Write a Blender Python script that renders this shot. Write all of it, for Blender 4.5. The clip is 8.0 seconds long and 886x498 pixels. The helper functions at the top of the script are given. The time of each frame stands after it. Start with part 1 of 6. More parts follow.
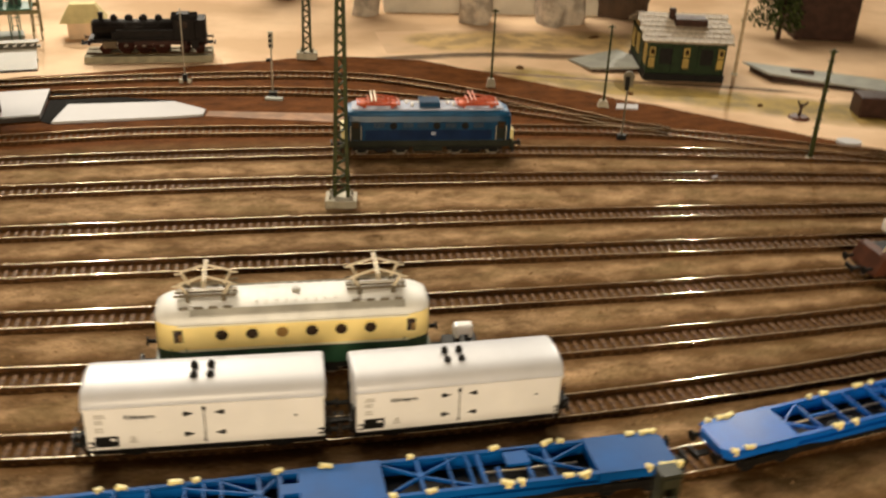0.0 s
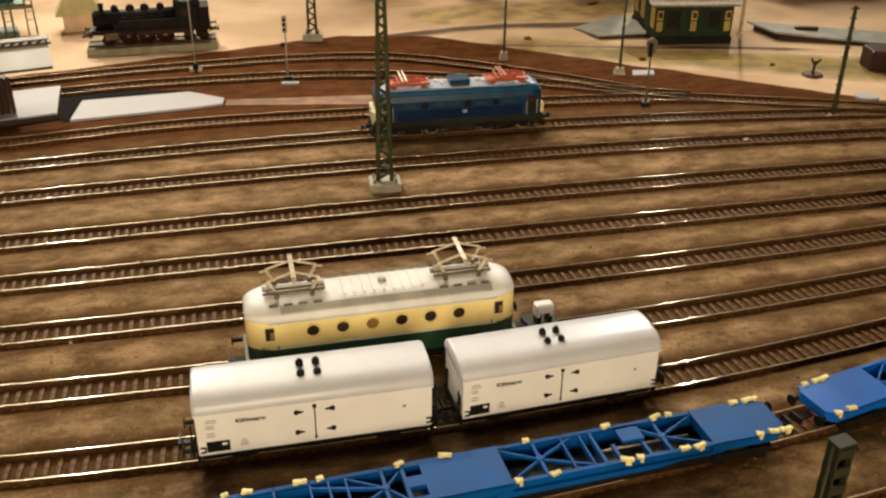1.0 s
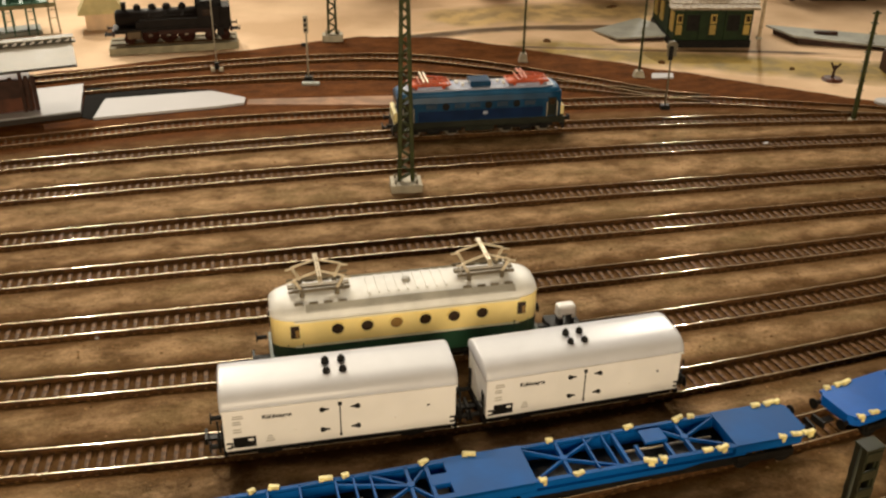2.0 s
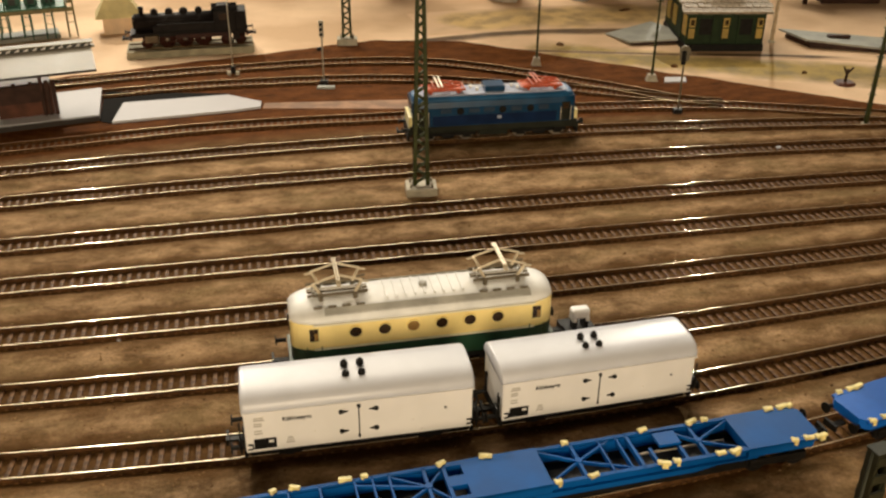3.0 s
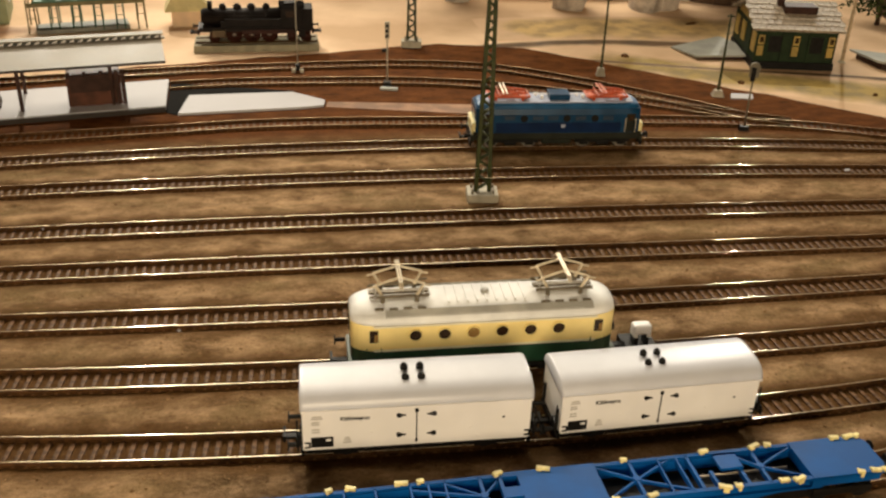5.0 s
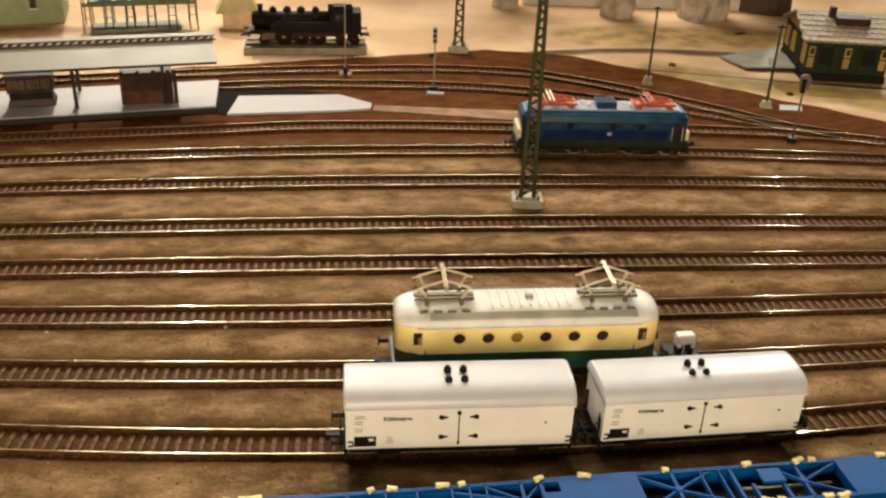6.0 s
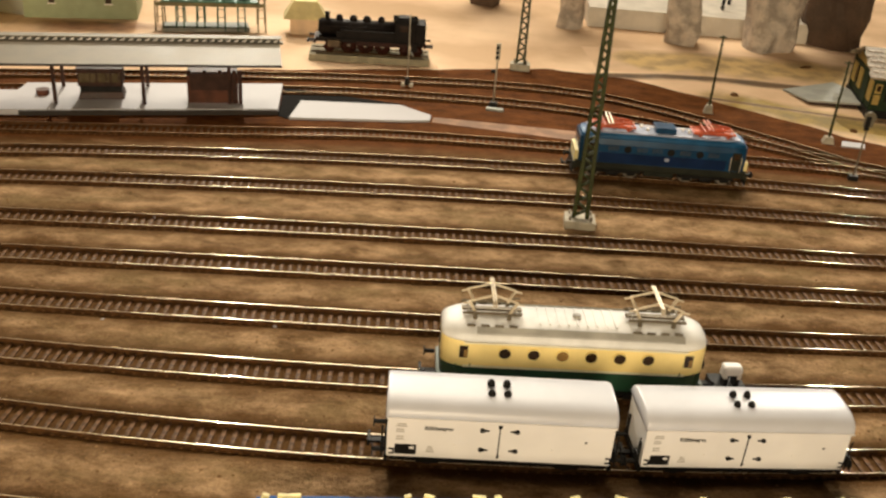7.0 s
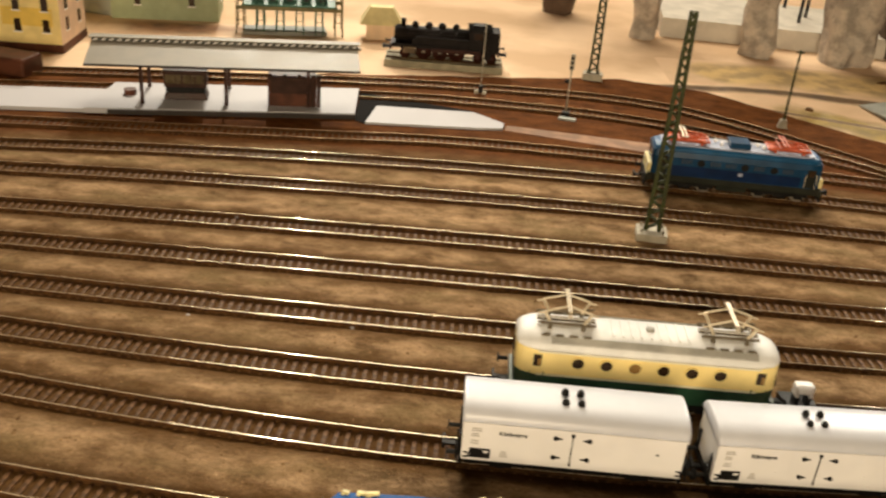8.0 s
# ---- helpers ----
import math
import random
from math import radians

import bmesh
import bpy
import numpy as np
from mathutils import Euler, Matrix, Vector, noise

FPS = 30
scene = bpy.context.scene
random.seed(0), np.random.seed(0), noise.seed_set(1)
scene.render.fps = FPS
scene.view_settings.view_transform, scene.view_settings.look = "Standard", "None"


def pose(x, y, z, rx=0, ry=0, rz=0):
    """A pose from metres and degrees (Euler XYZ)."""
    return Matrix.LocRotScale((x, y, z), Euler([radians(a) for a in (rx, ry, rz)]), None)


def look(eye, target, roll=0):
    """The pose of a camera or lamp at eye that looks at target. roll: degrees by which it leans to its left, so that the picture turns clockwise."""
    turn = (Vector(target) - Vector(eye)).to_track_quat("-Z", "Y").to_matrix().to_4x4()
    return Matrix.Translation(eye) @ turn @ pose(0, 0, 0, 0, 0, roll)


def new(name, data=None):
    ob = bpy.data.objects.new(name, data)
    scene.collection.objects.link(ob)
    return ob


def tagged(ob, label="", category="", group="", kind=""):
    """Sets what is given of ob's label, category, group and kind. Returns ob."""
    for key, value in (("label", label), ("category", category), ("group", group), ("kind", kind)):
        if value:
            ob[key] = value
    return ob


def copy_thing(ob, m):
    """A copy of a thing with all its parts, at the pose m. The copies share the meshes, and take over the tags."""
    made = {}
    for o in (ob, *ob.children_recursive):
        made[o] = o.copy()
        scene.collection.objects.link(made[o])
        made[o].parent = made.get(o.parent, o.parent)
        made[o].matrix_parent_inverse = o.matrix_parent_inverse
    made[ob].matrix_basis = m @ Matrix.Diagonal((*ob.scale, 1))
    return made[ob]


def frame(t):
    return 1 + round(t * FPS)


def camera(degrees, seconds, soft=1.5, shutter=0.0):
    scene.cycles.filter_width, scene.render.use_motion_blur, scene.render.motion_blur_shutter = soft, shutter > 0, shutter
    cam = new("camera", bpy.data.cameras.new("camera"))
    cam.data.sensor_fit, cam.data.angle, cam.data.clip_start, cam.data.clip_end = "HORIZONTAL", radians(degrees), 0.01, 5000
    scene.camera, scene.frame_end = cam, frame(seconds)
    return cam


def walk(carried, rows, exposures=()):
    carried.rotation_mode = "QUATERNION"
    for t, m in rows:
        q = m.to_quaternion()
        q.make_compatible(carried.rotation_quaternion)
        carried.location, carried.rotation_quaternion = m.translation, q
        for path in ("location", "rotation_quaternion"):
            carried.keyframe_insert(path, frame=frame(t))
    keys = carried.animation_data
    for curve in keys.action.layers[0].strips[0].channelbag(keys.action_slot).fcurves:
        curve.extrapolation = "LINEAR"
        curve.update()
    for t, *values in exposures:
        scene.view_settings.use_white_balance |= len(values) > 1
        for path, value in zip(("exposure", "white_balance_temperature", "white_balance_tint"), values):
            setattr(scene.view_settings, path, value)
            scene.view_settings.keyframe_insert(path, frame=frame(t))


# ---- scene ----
cam = camera(49.5, 8.0, soft=2.35, shutter=0.5)
ROWS = [
    (0.0, 0.0026, -0.0047, 0.2852, 63.023, -2.299, 2.348),
    (0.5, -0.0527, -0.0026, 0.2932, 61.024, 0.542, -1.964),
    (1.0, -0.0588, -0.0006, 0.2887, 61.343, -0.415, -1.305),
    (2.5, -0.0682, -0.0067, 0.2927, 61.387, -0.515, -0.218),
    (3.0, -0.0686, -0.0089, 0.2955, 61.384, -0.440, 0.144),
    (3.5, -0.0705, -0.0084, 0.2936, 61.413, -0.437, 0.561),
    (4.0, -0.0742, -0.0056, 0.2919, 61.548, -1.202, 1.808),
    (5.5, -0.0807, -0.0078, 0.2956, 61.648, -1.766, 4.957),
    (6.0, -0.0826, -0.0096, 0.2953, 61.821, -2.019, 6.518),
    (6.5, -0.0839, -0.0106, 0.2939, 62.099, -3.029, 8.363),
    (7.0, -0.0847, -0.0138, 0.2966, 62.440, -4.071, 10.757),
    (7.5, -0.0846, -0.0188, 0.2978, 62.588, -4.221, 12.389),
    (8.0, -0.0939, -0.0252, 0.3046, 62.265, -4.180, 14.655),
]
walk(cam, [(t, pose(*p)) for t, *p in ROWS], exposures=[(0.0, -0.48), (0.7, -0.62), (4.0, -0.67), (8.0, -0.43)])

# ---- light: a closed hobby room with two bright spots at its far end, an unseen warm overhead key and an added front fill ----
world = bpy.data.worlds.new("world")
scene.world = world
world.use_nodes = True
world.node_tree.nodes["Background"].inputs[0].default_value = (1.0, 0.8, 0.55, 1)
world.node_tree.nodes["Background"].inputs[1].default_value = 0.02


def lamp(name, place, target, size, watts, colour):
    data = bpy.data.lights.new(name, "AREA")
    data.shape, data.size, data.energy, data.color = "DISK", size, watts, colour
    ob = new(name, data)
    ob.matrix_world = look(place, target)
    return ob


def spot(place, target, watts, cone):
    data = bpy.data.lights.new("spot_lamp", "SPOT")
    data.energy, data.color, data.shadow_soft_size = watts, (1.0, 0.915, 0.76), 0.034
    data.spot_size, data.spot_blend = radians(cone), 0.7
    new("spot_lamp", data).matrix_world = look(place, target)


spot((-1.19, 2.67, 1.45), (-0.34, 0.42, 0), 262, 26)
spot((0.79, 2.75, 1.45), (0.06, 0.46, 0), 185, 21)
# unseen soft overhead light; only its direction follows from the shadows
lamp("overhead_key", (-0.52, 1.95, 1.47), (-0.18, 0.62, 0), 1.5, 61, (1.0, 0.860, 0.655))
# added fill behind the camera to brighten the sides that face it
lamp("front_fill", (0.05, -1.32, 0.50), (0.0, 0.42, 0), 0.8, 40, (1.0, 0.80, 0.53))


# ---- materials ----
def material(name, colour, rough=0.6, metal=0.0, vary=0.25, scale=300.0, bump=0.15, fine=2500.0, second=None, coat=0.0, mix=(0.4, 0.6), spec=0.5):
    """Base colour varied at two scales, with relief of the same grains."""
    m = bpy.data.materials.new(name)
    m.use_nodes = True
    nodes, links = m.node_tree.nodes, m.node_tree.links
    b = nodes["Principled BSDF"]
    b.inputs["Metallic"].default_value = metal
    b.inputs["Specular IOR Level"].default_value = spec
    b.inputs["Coat Weight"].default_value = coat
    tc = nodes.new("ShaderNodeTexCoord")
    big, small = nodes.new("ShaderNodeTexNoise"), nodes.new("ShaderNodeTexNoise")
    big.inputs["Scale"].default_value, big.inputs["Detail"].default_value = scale, 4
    small.inputs["Scale"].default_value, small.inputs["Detail"].default_value = fine, 3
    for n in (big, small):
        links.new(tc.outputs["Object"], n.inputs["Vector"])
    dark = tuple(c * (1 - vary) for c in colour)
    light = tuple(min(1.0, c * (1 + vary * 0.6)) for c in (second or colour))
    ramp = nodes.new("ShaderNodeValToRGB")
    ramp.color_ramp.elements[0].position, ramp.color_ramp.elements[1].position = mix
    ramp.color_ramp.elements[0].color, ramp.color_ramp.elements[1].color = (*dark, 1), (*light, 1)
    links.new(big.outputs[0], ramp.inputs[0])
    grain = nodes.new("ShaderNodeMix")
    grain.data_type, grain.blend_type = "RGBA", "OVERLAY"
    grain.inputs["Factor"].default_value = min(1.0, vary * 1.2)
    links.new(ramp.outputs[0], grain.inputs["A"])
    links.new(small.outputs[0], grain.inputs["B"])
    links.new(grain.outputs["Result"], b.inputs["Base Color"])
    rr = nodes.new("ShaderNodeMapRange")
    rr.inputs["To Min"].default_value, rr.inputs["To Max"].default_value = max(0.02, rough - 0.12 * min(1, rough * 2)), min(1.0, rough + 0.12)
    links.new(big.outputs[0], rr.inputs["Value"])
    links.new(rr.outputs[0], b.inputs["Roughness"])
    if bump:
        bp = nodes.new("ShaderNodeBump")
        bp.inputs["Strength"].default_value, bp.inputs["Distance"].default_value = bump, 0.0006
        links.new(small.outputs[0], bp.inputs["Height"])
        links.new(bp.outputs[0], b.inputs["Normal"])
    return m


def ballast_material():
    """Sand-coloured ballast, darker brown along the rails; the UV's second value is the distance from the nearest
    track.
    """
    m = bpy.data.materials.new("ballast")
    m.use_nodes = True
    nodes, links = m.node_tree.nodes, m.node_tree.links
    b = nodes["Principled BSDF"]
    b.inputs["Roughness"].default_value = 0.9
    b.inputs["Specular IOR Level"].default_value = 0.05
    tc = nodes.new("ShaderNodeTexCoord")
    uv = nodes.new("ShaderNodeSeparateXYZ")
    links.new(tc.outputs["UV"], uv.inputs[0])
    wide, mid, fine = [nodes.new("ShaderNodeTexNoise") for _ in range(3)]
    for n, s, d in ((wide, 26.0, 5), (mid, 80.0, 8), (fine, 480.0, 7)):
        n.inputs["Scale"].default_value, n.inputs["Detail"].default_value = s, d
        n.inputs["Roughness"].default_value = 0.65
    flat = nodes.new("ShaderNodeMapping")
    flat.vector_type = "TEXTURE"
    flat.inputs["Rotation"].default_value = (0, 0, radians(11))
    flat.inputs["Scale"].default_value = (1.8, 1.0, 1.0)
    links.new(tc.outputs["Object"], flat.inputs["Vector"])
    links.new(flat.outputs[0], wide.inputs["Vector"])
    links.new(flat.outputs[0], mid.inputs["Vector"])
    links.new(tc.outputs["Object"], fine.inputs["Vector"])

    def maths(op, a, c):
        n = nodes.new("ShaderNodeMath")
        n.operation = op
        for i, v in enumerate((a, c)):
            if isinstance(v, (int, float)):
                n.inputs[i].default_value = v
            else:
                links.new(v, n.inputs[i])
        return n.outputs[0]

    # the dark belt has a ragged edge
    d = maths("ADD", uv.outputs["Y"], maths("MULTIPLY", maths("SUBTRACT", mid.outputs[0], 0.5), 0.012))
    d = maths("ADD", d, maths("MULTIPLY", maths("SUBTRACT", wide.outputs[0], 0.5), 0.012))
    belt = nodes.new("ShaderNodeMapRange")
    belt.interpolation_type = "SMOOTHSTEP"
    belt.inputs["From Min"].default_value, belt.inputs["From Max"].default_value = 0.0105, 0.0270
    links.new(d, belt.inputs["Value"])
    sand = nodes.new("ShaderNodeValToRGB")
    sand.color_ramp.elements[0].position, sand.color_ramp.elements[1].position = 0.33, 0.68
    sand.color_ramp.elements[0].color, sand.color_ramp.elements[1].color = (0.128, 0.073, 0.031, 1), (0.45, 0.290, 0.157, 1)
    links.new(mid.outputs[0], sand.inputs[0])
    bed_brown = nodes.new("ShaderNodeMix")
    bed_brown.data_type = "RGBA"
    bed_brown.inputs["A"].default_value = (0.108, 0.054, 0.018, 1)
    red = nodes.new("ShaderNodeValToRGB")
    red.color_ramp.elements[0].position, red.color_ramp.elements[1].position = 0.28, 0.72
    red.color_ramp.elements[0].color, red.color_ramp.elements[1].color = (0.050, 0.016, 0.0032, 1), (0.162, 0.057, 0.014, 1)
    links.new(mid.outputs[0], red.inputs[0])
    links.new(red.outputs[0], bed_brown.inputs["B"])
    links.new(uv.outputs["X"], bed_brown.inputs["Factor"])
    col = nodes.new("ShaderNodeMix")
    col.data_type = "RGBA"
    # patches of olive dust over the sand
    patch = nodes.new("ShaderNodeMapRange")
    patch.interpolation_type = "SMOOTHSTEP"
    patch.inputs["From Min"].default_value, patch.inputs["From Max"].default_value = 0.47, 0.66
    patch.inputs["To Max"].default_value = 0.65
    links.new(wide.outputs[0], patch.inputs["Value"])
    dusty = nodes.new("ShaderNodeMix")
    dusty.data_type = "RGBA"
    dusty.inputs["B"].default_value = (0.165, 0.112, 0.048, 1)
    links.new(patch.outputs[0], dusty.inputs["Factor"])
    links.new(sand.outputs[0], dusty.inputs["A"])
    links.new(belt.outputs[0], col.inputs["Factor"])
    links.new(bed_brown.outputs["Result"], col.inputs["A"])
    links.new(dusty.outputs["Result"], col.inputs["B"])
    grain = nodes.new("ShaderNodeMix")
    grain.data_type, grain.blend_type = "RGBA", "OVERLAY"
    grain.inputs["Factor"].default_value = 0.6
    links.new(col.outputs["Result"], grain.inputs["A"])
    links.new(fine.outputs[0], grain.inputs["B"])
    links.new(grain.outputs["Result"], b.inputs["Base Color"])
    bp = nodes.new("ShaderNodeBump")
    bp.inputs["Strength"].default_value, bp.inputs["Distance"].default_value = 0.9, 0.0012
    links.new(fine.outputs[0], bp.inputs["Height"])
    links.new(bp.outputs[0], b.inputs["Normal"])
    return m


def faded_paint(name, colour, board=(0.66, 0.455, 0.285)):
    """Thin paint that fades raggedly into the board's own colour; the UV's first value is the cover."""
    m = material(name, colour, 0.8, 0, 0.3, 40, 0.3, 700)
    nodes, links = m.node_tree.nodes, m.node_tree.links
    b = nodes["Principled BSDF"]
    before = b.inputs["Base Color"].links[0].from_socket
    tc, sep = nodes.new("ShaderNodeTexCoord"), nodes.new("ShaderNodeSeparateXYZ")
    links.new(tc.outputs["UV"], sep.inputs[0])
    n = nodes.new("ShaderNodeTexNoise")
    n.inputs["Scale"].default_value, n.inputs["Detail"].default_value = 30.0, 6
    links.new(tc.outputs["Object"], n.inputs["Vector"])
    add = nodes.new("ShaderNodeMath")
    add.operation = "ADD"
    links.new(sep.outputs["X"], add.inputs[0])
    links.new(n.outputs[0], add.inputs[1])
    r = nodes.new("ShaderNodeMapRange")
    r.interpolation_type = "SMOOTHSTEP"
    r.inputs["From Min"].default_value, r.inputs["From Max"].default_value = 0.55, 1.35
    links.new(add.outputs[0], r.inputs["Value"])
    mix = nodes.new("ShaderNodeMix")
    mix.data_type = "RGBA"
    links.new(r.outputs[0], mix.inputs["Factor"])
    mix.inputs["A"].default_value = (*board, 1)
    links.new(before, mix.inputs["B"])
    links.new(mix.outputs["Result"], b.inputs["Base Color"])
    return m


BALLAST = ballast_material()
BOARD = material("painted_board", (0.64, 0.440, 0.275), 0.85, 0, 0.10, 7, 0.25, 700, second=(0.74, 0.545, 0.37), spec=0.10)
RAILTOP = material("polished_rail", (0.97, 0.84, 0.64), 0.17, 0.82, 0.10, 60, 0.0, 600)
RAILTOP.node_tree.links.remove(RAILTOP.node_tree.nodes["Principled BSDF"].inputs["Roughness"].links[0])
RAILTOP.node_tree.nodes["Principled BSDF"].inputs["Roughness"].default_value = 0.15
RAILTOP.node_tree.nodes["Principled BSDF"].inputs["Anisotropic"].default_value = 0.95
tangent = RAILTOP.node_tree.nodes.new("ShaderNodeTangent")
tangent.direction_type, tangent.uv_map = "UV_MAP", "UVMap"
RAILTOP.node_tree.links.new(tangent.outputs[0], RAILTOP.node_tree.nodes["Principled BSDF"].inputs["Tangent"])
# pale matt shoulders put the room's steady sheen into the rail's colour
RAILEDGE = material("pale_rail_sheen", (0.80, 0.60, 0.37), 0.42, 0.10, 0.15, 60, 0.0, 600)
RAILDULL = material("tarnished_rail", (0.50, 0.36, 0.21), 0.34, 0.7, 0.12, 60, 0.0, 600)
RAILSIDE = material("rusty_rail", (0.078, 0.036, 0.013), 0.8, 0.0, 0.35, 200, 0.2, spec=0.10)
SLEEPER = material("brown_sleeper", (0.082, 0.037, 0.011), 0.55, 0, 0.35, 300, 0.2, second=(0.128, 0.061, 0.021), spec=0.11)
WHITE = material("white_wagon_plastic", (0.84, 0.81, 0.78), 0.38, 0, 0.04, 40, 0.04)
WHITE_ROOF = material("white_wagon_roof", (0.61, 0.62, 0.67), 0.33, 0, 0.05, 40, 0.04)
CREAM = material("cream_locomotive_paint", (0.86, 0.685, 0.275), 0.38, 0, 0.07, 60, 0.04)
ROOFGREY = material("pale_locomotive_roof", (0.75, 0.745, 0.72), 0.45, 0, 0.10, 60, 0.05)
PANELGREY = material("grey_roof_walkway", (0.40, 0.385, 0.34), 0.6, 0, 0.2, 60, 0.1)
GREEN = material("dark_green_locomotive_paint", (0.012, 0.05, 0.025), 0.35, 0, 0.2, 90, 0.05)
BLACK = material("black_plastic", (0.010, 0.009, 0.008), 0.5, 0, 0.3, 200, 0.1, spec=0.15)
DARK = material("dark_window", (0.030, 0.016, 0.008), 0.15, 0, 0.2, 90, 0.0)
AMBER = material("amber_window", (0.30, 0.17, 0.05), 0.2, 0, 0.2, 90, 0.0)
BRASS = material("pale_brass_wire", (0.72, 0.62, 0.45), 0.4, 0.15, 0.15, 200, 0.05)
PANRED = material("red_pantograph_paint", (0.52, 0.090, 0.022), 0.45, 0, 0.2, 200, 0.05)
LOCOBLUE = material("worn_blue_locomotive_paint", (0.003, 0.042, 0.105), 0.32, 0, 0.22, 60, 0.05, spec=0.3)
LOCOROOF = material("light_blue_locomotive_roof", (0.010, 0.080, 0.19), 0.4, 0, 0.2, 60, 0.08, spec=0.3)
ROOFDECK = material("lavender_grey_roof_deck", (0.28, 0.315, 0.42), 0.5, 0, 0.15, 90, 0.08)
LOCODARK = material("dark_grey_skirt_paint", (0.016, 0.018, 0.012), 0.5, 0, 0.25, 90, 0.05, spec=0.2)
LOCONAVY = material("deep_navy_locomotive_paint", (0.001, 0.015, 0.060), 0.3, 0, 0.2, 60, 0.05, spec=0.3)
GRILLE = material("blue_grey_grille", (0.045, 0.052, 0.065), 0.5, 0.1, 0.2, 90, 0.1)
PANBASE = material("grey_brown_pantograph_frame", (0.16, 0.13, 0.085), 0.5, 0.3, 0.2, 200, 0.05)
LOCOYELLOW = material("pale_yellow_front_paint", (0.82, 0.72, 0.36), 0.4, 0, 0.08, 60, 0.04)
FLATBLUE = material("bright_blue_wagon_plastic", (0.001, 0.080, 0.31), 0.5, 0, 0.14, 50, 0.06, spec=0.13)
FLATDEEP = material("deep_blue_wagon_plastic", (0.001, 0.098, 0.45), 0.38, 0, 0.14, 50, 0.06, spec=0.3)
YELLOW = material("yellow_lock_paint", (0.80, 0.69, 0.30), 0.5, 0, 0.2, 200, 0.1)
STEEL = material("dull_steel", (0.32, 0.28, 0.22), 0.4, 0.8, 0.25, 200, 0.1)
CONCRETE = material("pale_concrete", (0.46, 0.42, 0.33), 0.85, 0, 0.15, 120, 0.3)
GREYSLAB = material("grey_card_slab", (0.32, 0.33, 0.30), 0.7, 0, 0.14, 60, 0.15)
MASTGREEN = material("olive_green_mast_paint", (0.036, 0.043, 0.010), 0.55, 0.1, 0.3, 200, 0.1, spec=0.3)
PLATWHITE = material("white_platform_card", (0.46, 0.45, 0.47), 0.5, 0, 0.06, 9, 0.03, spec=0.15)
PLATEDGE = material("dark_platform_edge", (0.020, 0.012, 0.007), 0.7, 0, 0.2, 80, 0.1)
CANOPY = material("pale_grey_canopy_roof", (0.175, 0.147, 0.098), 0.55, 0, 0.1, 50, 0.08)
CANOPYDARK = material("dark_grey_lattice_strip", (0.018, 0.020, 0.016), 0.5, 0, 0.2, 90, 0.05)
BROWN = material("dark_brown_kiosk_plastic", (0.040, 0.017, 0.011), 0.45, 0, 0.3, 120, 0.08, spec=0.2)
REDBROWN = material("red_brown_panel", (0.085, 0.028, 0.013), 0.5, 0, 0.35, 70, 0.08, spec=0.25)
WALLPAINT = material("plain_room_wall", (0.12, 0.09, 0.06), 0.9, 0, 0.08, 2, 0.05, 90)

# ---- tracks: gently curved lines across the board ----
RAILTOP_Z = 0.004
TRACKS = {
    -1: (0.27, 0.2535, 0.2565), 0: (0.30, 0.2885, 0.3135), 1: (0.2487, 0.2541, 0.3702), 2: (0.1478, 0.236, 0.427), 3: (0.0635, 0.2206, 0.4843),
    4: (-0.0134, 0.2014, 0.543), 5: (-0.0509, 0.1945, 0.5994), 6: (-0.1087, 0.1761, 0.6693), 7: (-0.1764, 0.1554, 0.7284),
}


def track_y(n, x):
    a, b, c = TRACKS[n]
    return a * x * x + b * x + c


def on_track(n, x, z=RAILTOP_Z):
    """The pose of a vehicle on a track: x along the rails."""
    a, b, c = TRACKS[n]
    turn = math.degrees(math.atan(2 * a * x + b))
    return pose(x, track_y(n, x), z, 0, 0, turn)


# ---- mesh helpers ----
def part(name, bm, mat, parent=None, label="", smooth=False):
    me = bpy.data.meshes.new(name)
    bmesh.ops.recalc_face_normals(bm, faces=bm.faces[:])
    bm.to_mesh(me)
    bm.free()
    for m in (mat if isinstance(mat, (list, tuple)) else [mat]):
        me.materials.append(m)
    if smooth:
        for p in me.polygons:
            p.use_smooth = True
    ob = new(name, me)
    if parent:
        ob.parent = parent
    if label:
        tagged(ob, label)
    return ob


def empty(name, label, category, group="", kind=""):
    ob = new(name)
    ob.empty_display_size = 0.01
    return tagged(ob, label, category, group, kind)


def add_box(bm, c, s, bevel=0.0, m=None, mi=0):
    r = bmesh.ops.create_cube(bm, size=1.0)
    vs = r["verts"]
    for v in vs:
        v.co = Vector((v.co.x * s[0] + c[0], v.co.y * s[1] + c[1], v.co.z * s[2] + c[2]))
    if bevel:
        es = list({e for v in vs for e in v.link_edges})
        out = bmesh.ops.bevel(bm, geom=es, offset=bevel, segments=2, affect="EDGES", profile=0.5)
        vs = list({v for f in out["faces"] for v in f.verts} | {v for v in vs if v.is_valid})
    if m is not None:
        for v in vs:
            v.co = m @ v.co
    if mi:
        for f in {f for v in vs for f in v.link_faces}:
            f.material_index = mi
    return vs


def add_rod(bm, a, b, r, n=8, r2=None):
    a, b = Vector(a), Vector(b)
    d = b - a
    m = Matrix.Translation((a + b) / 2) @ d.to_track_quat("Z", "Y").to_matrix().to_4x4()
    return bmesh.ops.create_cone(bm, cap_ends=True, segments=n, radius1=r, radius2=r if r2 is None else r2, depth=d.length, matrix=m)["verts"]


